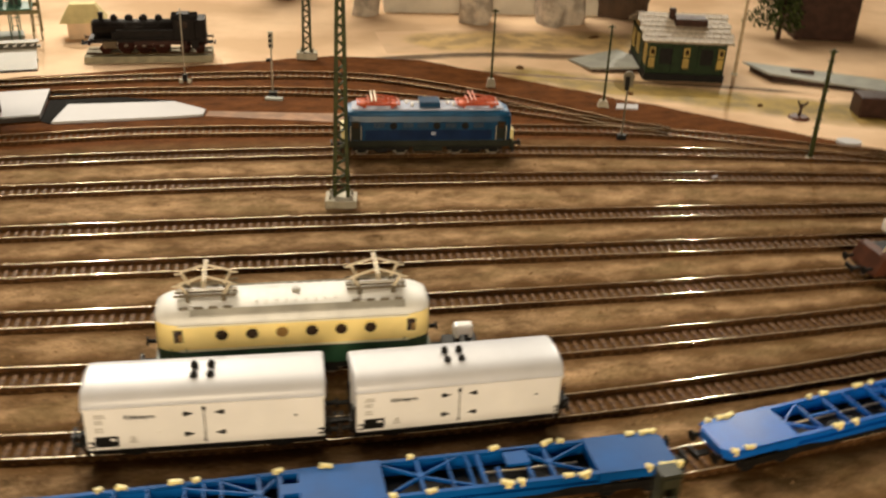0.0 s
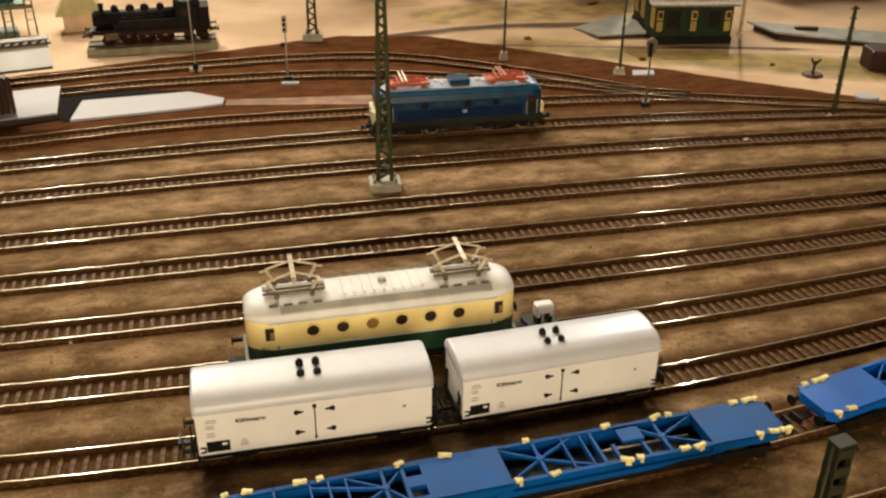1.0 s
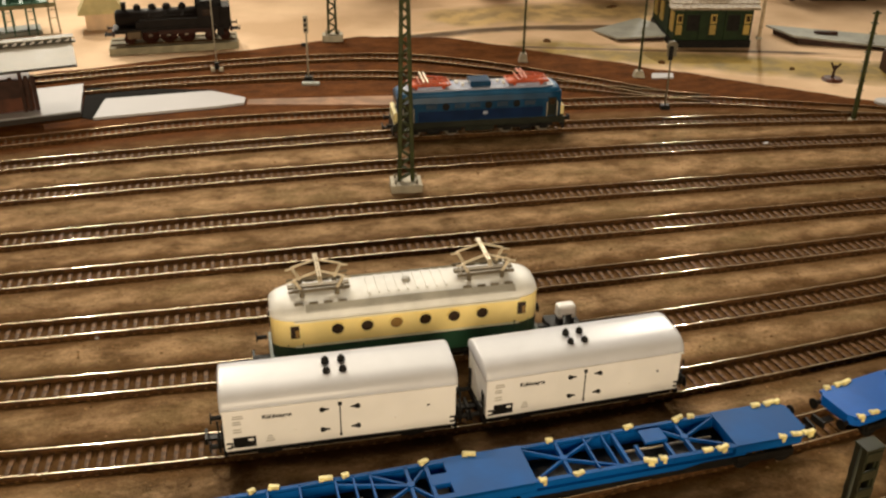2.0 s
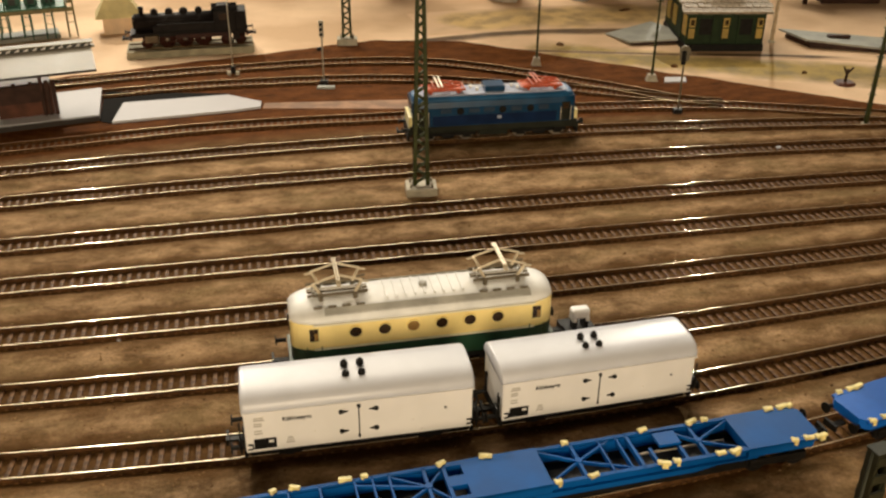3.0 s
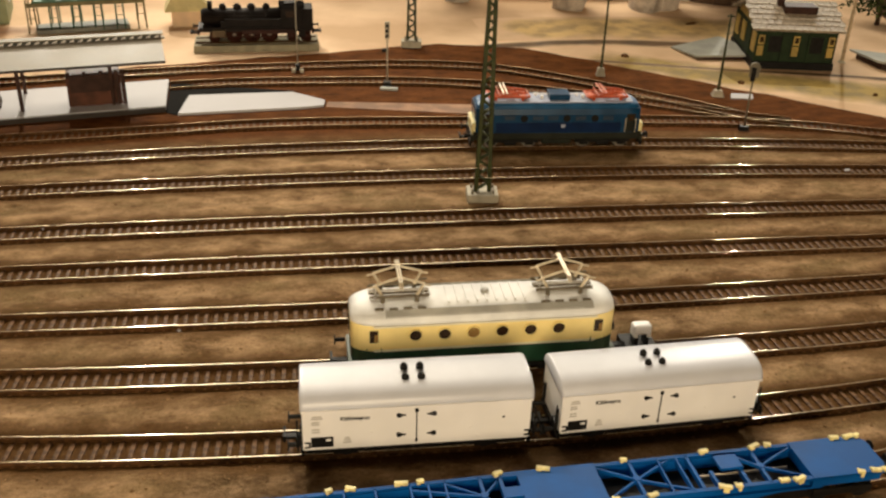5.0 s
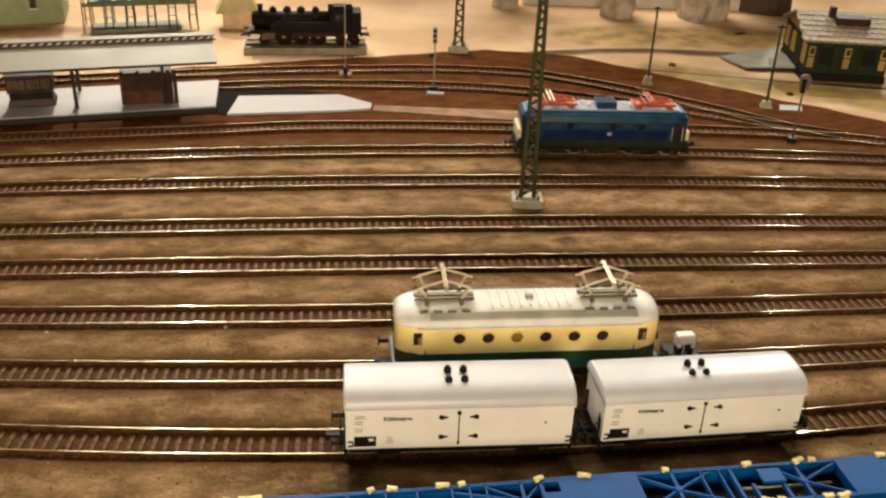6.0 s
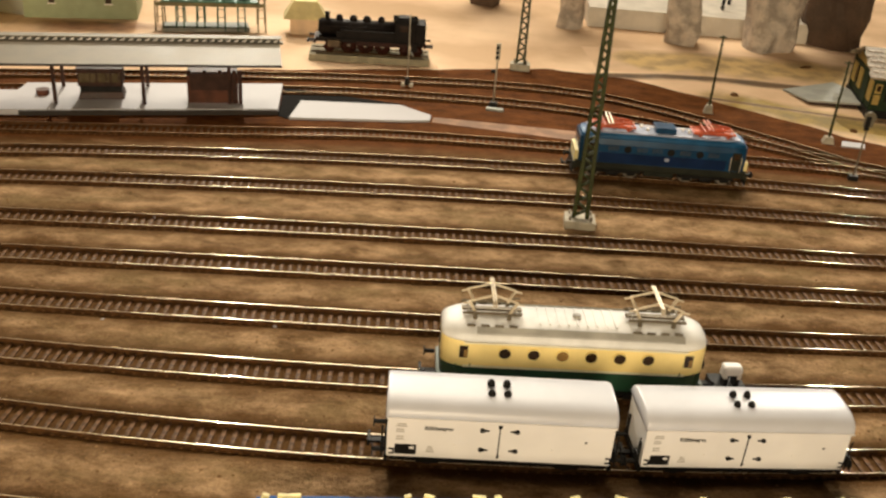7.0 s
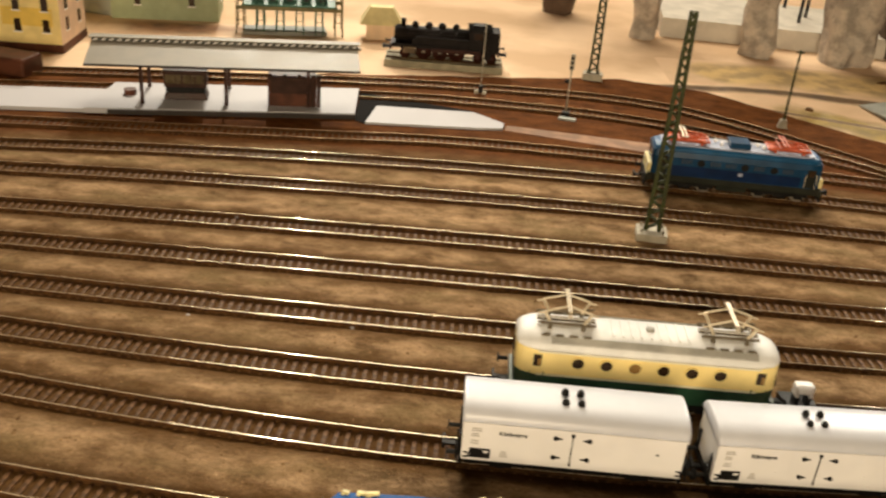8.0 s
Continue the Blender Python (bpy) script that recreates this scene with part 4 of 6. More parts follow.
    for i, x in enumerate((-0.128, 0.0045, 0.132)):
        b = box("bogie", (x, 0, 0.0066), (0.018, 0.014, 0.0030), BLACK, w)
        for y in (-1, 1):
            box("bogie_frame", (x, y * 0.0112, 0.0058), (0.028, 0.0016, 0.0040), BLACK, b, bevel=0.0005)
        for dx in (-0.0100, 0.0100):
            for y in (-1, 1):
                bm = bmesh.new()
                add_rod(bm, (x + dx, y * 0.0077, 0.0050), (x + dx, y * 0.0102, 0.0050), 0.0050, 18)
                part("wheel", bm, BLACK, b)
    for s in (-1, 1):
        buffers(s * L / 2, 0.0110, s, w, y=0.0085, length=0.0035)
        coupling(s * L / 2, 0.0075, s, w)
    return w


flat = container_wagon()
flat.matrix_basis = on_track(0, -0.0490)
second_flat = copy_thing(flat, on_track(0, 0.2590))
for piece in second_flat.children:
    if piece.data and piece.data.materials and piece.data.materials[0] == FLATBLUE:
        piece.material_slots[0].link = "OBJECT"
        piece.material_slots[0].material = FLATDEEP
tagged(second_flat, "deep blue container flat wagon with pale yellow locks", "wagon", "blue container wagons")

SIGNALGREY = material("pale_grey_signal_paint", (0.42, 0.38, 0.30), 0.5, 0.1, 0.15, 120, 0.05)


# ---- masts and signals ----
def lattice_mast(x, y, h, base, top, foot, turn=0, label="olive green lattice mast on a concrete footing", mat=None, block_h=0.009, web=False):
    mat = mat or MASTGREEN
    w = empty("catenary_mast", label, "mast", "catenary masts")
    bm = bmesh.new()
    add_box(bm, (0, 0, block_h / 2 - 0.001), (foot[0], foot[1], block_h), 0.0008)
    ft = part("footing", bm, CONCRETE, w, "pale concrete footing block")
    for s in (-1, 1):
        for t in (-1, 1):
            rod("anchor_bolt", (s * base * 0.62, t * foot[1] * 0.28, block_h - 0.001), (s * base * 0.62, t * foot[1] * 0.28, block_h + 0.0018), 0.0009, STEEL, ft, n=8)
    thick = base * 0.22
    for s in (-1, 1):
        for t in (-1, 1):
            bm = bmesh.new()
            vs = add_box(bm, (0, t * 0.0018, 0.5), (thick, 0.0009, 1.0))
            for v in vs:
                k = v.co.z
                half = base / 2 + (top / 2 - base / 2) * k
                v.co = Vector((s * (half - thick / 2) + v.co.x * (1 - 0.35 * k), v.co.y * (1 - 0.3 * k), block_h - 0.002 + (h - block_h + 0.002) * k))
            part("upright", bm, mat, w)
        rod("edge_rod", (s * base * 0.46, 0, block_h - 0.002), (s * top * 0.46, 0, h), 0.0007, mat, w, n=4)
    if web:
        # web plates with an oblong hole between one and the next
        bm = bmesh.new()
        z = block_h
        while z < h - 0.0035:
            k = (z - block_h) / (h - block_h)
            for side in (-0.0024, 0.0024):
                add_box(bm, (0, side, z + 0.0018), ((base + (top - base) * k) * 0.9, 0.0008, 0.0036), 0.0003)
            z += 0.0072
        for sx_ in (-1, 1):
            add_box(bm, (sx_ * top * 0.42, 0, h / 2 + 0.004), (0.0009, 0.0048, h - 0.008))
        add_box(bm, (0, 0, h), (top * 1.05, 0.0056, 0.0010), 0.0002)
        part("web_plate", bm, mat, w)
    n = 0 if web else int(h / 0.0058)
    for i in range(n):
        z0, z1 = block_h + (h - block_h) * i / n, block_h + (h - block_h) * (i + 1) / n
        w0, w1 = base + (top - base) * i / n, base + (top - base) * (i + 1) / n
        s = 1 if i % 2 else -1
        for t in (-0.0014, 0.0014):
            rod("lattice_bar", (s * w0 * 0.4, t, z0), (-s * w1 * 0.4, t, z1), 0.0007, mat, w, n=4)
    w.matrix_basis = pose(x, y, 0.0, 0, 0, turn)
    return w


lattice_mast(-0.0835, 0.6140, 0.165, 0.0120, 0.0050, (0.0220, 0.0180), 6)
lattice_mast(-0.1690, 0.9780, 0.130, 0.0100, 0.0060, (0.0210, 0.0130), 5, label="slim green lattice mast on a pale footing")


def pole_mast(x, y, h, lean=0, label="thin dark mast on a small pale footing", r=0.0013, foot=(0.010, 0.009, 0.010), mat=None):
    w = empty("catenary_pole", label, "mast", "catenary poles")
    bm = bmesh.new()
    lo = add_box(bm, (0, 0, foot[2] / 2 - 0.001), foot)
    for v in lo:
        if v.co.z > 0:
            v.co.x *= 0.55
            v.co.y *= 0.6
    part("footing", bm, CONCRETE, w, "pale tapered footing")
    d = math.tan(radians(lean)) * h
    bm = bmesh.new()
    add_rod(bm, (0, 0, 0.002), (d, 0, h), r, 6, r * 0.7)
    for i in range(int(h / 0.008)):
        z = 0.012 + i * 0.008
        if z < h:
            add_box(bm, (d * z / h, 0, z), (r * 2.4, r * 1.6, 0.0006))
    part("pole", bm, mat or MASTGREEN, w)
    rod("cross_arm", (d - 0.0035, 0, h - 0.002), (d + 0.0035, 0, h - 0.002), 0.0007, mat or MASTGREEN, w, n=6)
    w.matrix_basis = pose(x, y, 0)
    return w


pole_mast(0.0235, 0.9120, 0.077)
pole_mast(0.1290, 0.8680, 0.078, foot=(0.012, 0.010, 0.008))
pole_mast(0.2890, 0.7560, 0.094, label="dark olive mast standing beside the tracks", r=0.0021, foot=(0.008, 0.008, 0.004))


def light_signal(x, y, h, label, mat, hood=False):
    w = empty("light_signal", label, "signal", "light signals")
    box("base", (0, 0, 0.0025), (0.0075, 0.0060, 0.0060), BLACK, w, bevel=0.0006)
    rod("post", (0, 0, 0.003), (0, 0, h * 0.93), 0.0008, mat, w)
    if hood:
        bm = bmesh.new()
        add_rod(bm, (0, -0.0012, h * 0.88), (0, 0.0012, h * 0.88), 0.0046, 24)
        add_box(bm, (0.0, 0, h * 0.82), (0.0080, 0.0022, 0.0090), 0.0006)
        part("signal_board", bm, mat, w, "rounded grey signal board")
        box("lamp_face", (-0.001, -0.0018, h * 0.80), (0.0038, 0.0016, 0.0120), BLACK, w, bevel=0.0005)
    else:
        box("signal_board", (0, -0.0008, h * 0.84), (0.0042, 0.0022, h * 0.24), mat, w, bevel=0.0006)
        for k in range(3):
            rod("lamp_hood", (0, -0.0045, h * (0.77 + 0.07 * k)), (0, -0.0016, h * (0.77 + 0.07 * k)), 0.0013, BLACK, w, n=10)
        box("lower_lamp", (-0.0026, -0.0010, h * 0.55), (0.0042, 0.0030, 0.0030), BLACK, w, bevel=0.0005)
    w.matrix_basis = pose(x, y, 0.0)
    return w


light_signal(-0.1790, 0.8480, 0.064, "slim grey light signal beside the far track", SIGNALGREY)
light_signal(0.1350, 0.7800, 0.064, "grey-brown light signal with a rounded board", material("grey_brown_signal_paint", (0.15, 0.125, 0.08), 0.6, 0, 0.2, 120, 0.1), True)
tagged(box("cable_duct", (-0.176, 0.838, 0.0015), (0.016, 0.006, 0.0030), GREYSLAB, bevel=0.0005), "pale concrete slab at a signal foot", "slab")


def ground_signal(x, y):
    w = empty("ground_signal", "small dark ground signal with pale feet", "signal")
    box("lamp_box", (0, 0, 0.0060), (0.0042, 0.0040, 0.0070), BLACK, w, bevel=0.0006)
    for s in (-1, 1):
        box("foot", (s * 0.0040, 0, 0.0022), (0.0036, 0.0036, 0.0044), CONCRETE, w, bevel=0.0005)
    rod("post", (0, 0, 0.006), (0, 0, 0.072), 0.0006, SIGNALGREY, w, "thin pale signal post", n=6)
    w.matrix_basis = pose(x, y, 0)


ground_signal(-0.2680, 0.8740)

# ---- island platform with its canopy ----
PT = math.degrees(math.atan2(0.086, 0.209))


def platform():
    w = empty("island_platform", "white island platform with a dark front edge", "platform")
    L, D, H = 0.2330, 0.0700, 0.0060
    bm = bmesh.new()
    add_prism(bm, [(0, 0.0), (0, H), (D, H), (D, 0.0)], -L, 0)
    for v in bm.verts:
        if v.co.x < -L / 2 and v.co.y > D / 2:
            v.co.x += 0.016
        if v.co.x > -L / 2 and v.co.y > D / 2:
            v.co.x += 0.008
    part("top_slab", bm, PLATWHITE, w)
    box("edge_strip", (-L / 2 + 0.010, -0.0012, 0.0026), (L - 0.020, 0.0020, 0.0052), PLATEDGE, w, "dark grey platform edge")
    w.matrix_basis = pose(-0.3570, 0.7530, 0, 0, 0, PT)
    return w


platform()
tagged(slab("low_platform", [(-0.86, 0.56), (-0.555, 0.672), (-0.575, 0.722), (-0.88, 0.605)], 0.0, 0.0045, PLATWHITE), "low white platform slab", "platform")
tagged(slab("platform_ramp", [(-0.3440, 0.7440), (-0.2480, 0.7740), (-0.2270, 0.7830), (-0.2280, 0.7960), (-0.2610, 0.8130), (-0.3480, 0.7900)], 0.0, 0.0032, PLATWHITE), "white platform slab with a tapered end", "platform")
tagged(slab("path_strip", [(-0.2250, 0.7830), (-0.06, 0.7850), (0.02, 0.8000), (-0.10, 0.8080), (-0.2260, 0.7960)], -0.001, 0.0016, material("pink_brown_sand", (0.30, 0.17, 0.10), 0.9, 0, 0.3, 60, 0.4, 800)), "pinkish sandy strip between the tracks", "path", kind="structure")


def canopy():
    w = empty("platform_canopy", "long pale grey platform canopy roof with dark lattice ridge", "canopy")
    L, D, zf, zr = 0.2330, 0.0400, 0.0440, 0.0520
    bm = bmesh.new()
    add_prism(bm, [(0, zf), (0, zf + 0.0012), (D, zr + 0.0012), (D, zr)], -L, 0)
    part("roof", bm, CANOPY, w)
    bm = bmesh.new()
    add_prism(bm, [(D, zr), (D, zr + 0.0012), (D + 0.010, zr + 0.0004), (D + 0.010, zr - 0.0008)], -L, 0.003)
    part("rear_roof", bm, CANOPY, w)
    box("ridge_beam", (-L / 2, D + 0.001, zr + 0.0024), (L, 0.0014, 0.0034), CANOPYDARK, w, "dark ridge strip with pale lattice")
    n = 34
    for i in range(n):
        x = -L + L * (i + 0.5) / n
        bm = bmesh.new()
        lean = Matrix.Translation((x, D + 0.0001, zr + 0.0026)) @ Matrix.Rotation(radians(-24), 4, "Y")
        add_box(bm, (0, 0, 0), (0.0040, 0.0006, 0.0010), 0, lean)
        add_box(bm, (0.0006, 0, -0.0006), (0.0014, 0.0005, 0.0010), 0, lean)
        part("lattice_bar", bm, WHITE, w)
    box("ridge_cap", (-L / 2, D + 0.0045, zr + 0.0046), (L + 0.004, 0.0100, 0.0010), CANOPY, w)
    box("gutter", (-L / 2, -0.0006, zf + 0.0002), (L, 0.0014, 0.0018), PLATEDGE, w)
    box("front_beam", (-L / 2, 0.0125, zf - 0.0006), (L, 0.0022, 0.0018), CONCRETE, w, "pale beam on the posts")
    box("rear_beam", (-L / 2, 0.034, zf - 0.0010), (L, 0.0016, 0.0022), CANOPYDARK, w)
    for x in (-0.1890, -0.1170, -0.0450):
        for y in (0.0130, 0.0600):
            if x > -0.06 and y > 0.05:
                continue
            bm = bmesh.new()
            add_box(bm, (x, y, 0.006 + 0.020), (0.0030, 0.0030, 0.0400), 0.0003)
            part("post", bm, BROWN, w, "dark brown canopy post")
    w.matrix_basis = pose(-0.3535, 0.7545, 0, 0, 0, PT)
    return w


canopy()


KIOSKGLASS = material("dim_kiosk_window", (0.10, 0.075, 0.04), 0.25, 0, 0.2, 90, 0.0, spec=0.3)


def kiosk(x, y, w_, d_, kind):
    w = empty("kiosk", "dark brown platform kiosk with windows" if kind else "dark red-brown stairway enclosure with posts", "kiosk")
    if kind:
        bm = bmesh.new()
        for v in add_box(bm, (0, 0, 0.0030), (w_, d_, 0.0060), 0.0006):
            if v.co.z > 0.003:
                v.co.x, v.co.y = v.co.x * 0.93, v.co.y * 0.90
        part("plinth", bm, BROWN, w)
        box("counter_front", (0, 0, 0.0090), (w_ * 0.90, d_ * 0.80, 0.0070), BLACK, w, bevel=0.0004)
        box("upper_wall", (0, 0, 0.0185), (w_ * 0.97, d_ * 0.94, 0.0140), BROWN, w, bevel=0.0004)
        for k, (x0, wide) in enumerate(((-0.27, 0.36), (0.08, 0.26), (0.34, 0.18))):
            win = box("window", (x0 * w_, -d_ * 0.475, 0.0190), (w_ * wide, 0.0008, 0.0080), KIOSKGLASS, w)
            box("window_bar", ((x0 + 0.06) * w_, -d_ * 0.49, 0.0190), (0.0008, 0.0006, 0.0080), BROWN, win)
        box("roof_edge", (0, 0, 0.0262), (w_ * 1.03, d_, 0.0014), BROWN, w, bevel=0.0003)
    else:
        box("wall_panel", (0, 0, 0.0130), (w_, d_, 0.0260), REDBROWN, w, bevel=0.0004)
        for k in range(3):
            box("corner_post", (-w_ / 2 + 0.002 + k * w_ * 0.30, -d_ * 0.40, 0.0270), (0.0028, 0.0030, 0.0040), BROWN, w)
        for s in (0.72, 0.92):
            box("side_post", (w_ * s / 2 + 0.004 * s, -d_ / 2 - 0.001, 0.0145), (0.0034, 0.0030, 0.0310), BROWN, w, bevel=0.0003)
        box("dark_panel", (-w_ * 0.02, -d_ / 2 - 0.0001, 0.0185), (w_ * 0.84, 0.0008, 0.0130), BROWN, w, "dark upper panel")
        box("top_rail", (0, -d_ / 2 + 0.0004, 0.0255), (w_, 0.0016, 0.0022), BROWN, w)
    w.matrix_basis = pose(x, y, 0.006, 0, 0, PT)
    return w


kiosk(-0.5085, 0.7285, 0.038, 0.020, 1)
kiosk(-0.4180, 0.7560, 0.043, 0.022, 0)
bm = bmesh.new()
add_rod(bm, (0, 0, 0), (0, 0, 0.0045), 0.0055, 18)
ob = tagged(part("round_planter", bm, REDBROWN), "round dark brown planter on the platform", "planter")
ob.matrix_basis = pose(-0.556, 0.713, 0.006)


# ---- steam locomotive on its display plinth ----
def steam_locomotive():
    w = empty("steam_locomotive", "black tank steam locomotive with red wheels on a plinth", "locomotive")
    SB = material("black_steam_paint", (0.012, 0.009, 0.008), 0.55, 0, 0.3, 90, 0.08, spec=0.12)
    SR = material("dull_red_wheel_paint", (0.034, 0.010, 0.006), 0.5, 0, 0.3, 90, 0.05, spec=0.2)
    box("side_tank", (0.000, 0, 0.0225), (0.062, 0.0270, 0.0100), SB, w, bevel=0.0008)
    rod("boiler", (-0.052, 0, 0.0275), (0.028, 0, 0.0275), 0.0092, SB, w, n=24)
    rod("smokebox_door", (-0.054, 0, 0.0275), (-0.0515, 0, 0.0275), 0.0078, SB, w, n=20)
    rod("chimney", (-0.0450, 0, 0.035), (-0.0450, 0, 0.0445), 0.0022, SB, w, n=14, r2=0.0028)
    for x, r in ((-0.0325, 0.0036), (-0.0180, 0.0040), (-0.0040, 0.0042), (0.0110, 0.0036)):
        bm = bmesh.new()
        add_rod(bm, (x, 0, 0.034), (x, 0, 0.0395), r, 16)
        add_rod(bm, (x, 0, 0.0395), (x, 0, 0.0420), r, 16, r * 0.45)
        part("dome", bm, SB, w, smooth=False)
    cab = box("cab", (0.0360, 0, 0.0280), (0.0220, 0.0275, 0.0240), SB, w, bevel=0.0008)
    for s in (-1, 1):
        box("cab_window", (0.0350, s * 0.0138, 0.0330), (0.0090, 0.0006, 0.0070), DARK, cab)
    bm = bmesh.new()
    add_prism(bm, [(-0.0148, 0.0398), (-0.010, 0.0422), (0.010, 0.0422), (0.0148, 0.0398)], 0.0235, 0.0490)
    # black paint copied without gloss, to keep grazing sheen off the roof
    part("cab_roof", bm, material("matt_black_roof", (0.010, 0.009, 0.008), 1.0, 0, 0.3, 90, 0.05, spec=0.0), w)
    box("roof_vent", (0.035, 0, 0.0430), (0.012, 0.014, 0.0020), SB, w, bevel=0.0004)
    box("coal_bunker", (0.0520, 0, 0.0275), (0.0110, 0.0260, 0.0220), SB, w, bevel=0.0008)
    box("frame", (0.0, 0, 0.0150), (0.1120, 0.0230, 0.0050), SB, w, bevel=0.0004)
    for x in (-0.022, -0.0045, 0.013):
        for s in (-1, 1):
            wh = rod("driving_wheel", (x, s * 0.0080, 0.0086), (x, s * 0.0108, 0.0086), 0.0086, SR, w, n=24)
            rod("hub", (x, s * 0.0106, 0.0086), (x, s * 0.0118, 0.0086), 0.0022, STEEL, wh, n=12)
    for x in (-0.042, 0.036, 0.050):
        for s in (-1, 1):
            rod("carrying_wheel", (x, s * 0.0080, 0.0056), (x, s * 0.0105, 0.0056), 0.0056, SR, w, n=20)
    for s in (-1, 1):
        box("cylinder_block", (-0.0370, s * 0.0132, 0.0115), (0.0135, 0.0060, 0.0085), material("dull_bronze_paint", (0.13, 0.09, 0.05), 0.4, 0.4, 0.3, 90, 0.05), w, "dull bronze cylinder block", 0.0012)
        rod("coupling_rod", (-0.024, s * 0.0126, 0.0072), (0.015, s * 0.0126, 0.0072), 0.0009, SR, w, n=6)
        box("running_board", (-0.012, s * 0.0132, 0.0178), (0.078, 0.0040, 0.0010), SB, w)
        rod("handrail", (-0.048, s * 0.0098, 0.0305), (0.022, s * 0.0098, 0.0305), 0.0005, SB, w, n=6)
        for k in range(3):
            rod("feed_pipe", (-0.020 + k * 0.016, s * 0.0095, 0.0345), (-0.026 + k * 0.016, s * 0.0128, 0.0190), 0.0006, SB, w, n=6)
        box("sand_box", (-0.030, s * 0.0118, 0.0215), (0.010, 0.0040, 0.0070), SB, w, bevel=0.0008)
        box("cab_step", (0.0460, s * 0.0136, 0.0110), (0.0070, 0.0012, 0.0100), SB, w)
        box("lower_skirt", (0.012, s * 0.0125, 0.0125), (0.052, 0.0012, 0.0045), SR, w)
    for s in (-1, 1):
        box("buffer_beam", (s * 0.0570, 0, 0.0135), (0.0022, 0.0280, 0.0062), SR, w, bevel=0.0004)
        buffers(s * 0.0580, 0.0135, s, w, SB, length=0.0052)
        coupling(s * 0.0570, 0.0085, s, w)
    return w


st = steam_locomotive()
sx, sy, sturn = -0.3270, 0.9560, 13.0
st.matrix_basis = pose(sx, sy, 0.0072, 0, 0, sturn) @ Matrix.Diagonal((1, 1, 0.88, 1))
pl = empty("display_plinth", "grey display plinth carrying a length of track", "plinth")
bm = bmesh.new()
add_prism(bm, [(-0.0215, 0.0), (-0.0190, 0.0062), (0.0190, 0.0062), (0.0215, 0.0)], -0.0625, 0.0625)
part("base", bm, material("grey_brown_plinth", (0.30, 0.265, 0.18), 0.85, 0, 0.2, 80, 0.3), pl)
for s in (-1, 1):
    box("rail", (0, s * 0.00865, 0.0067), (0.122, 0.0008, 0.0012), RAILSIDE, pl)
pl.matrix_basis = pose(sx, sy, 0, 0, 0, sturn)


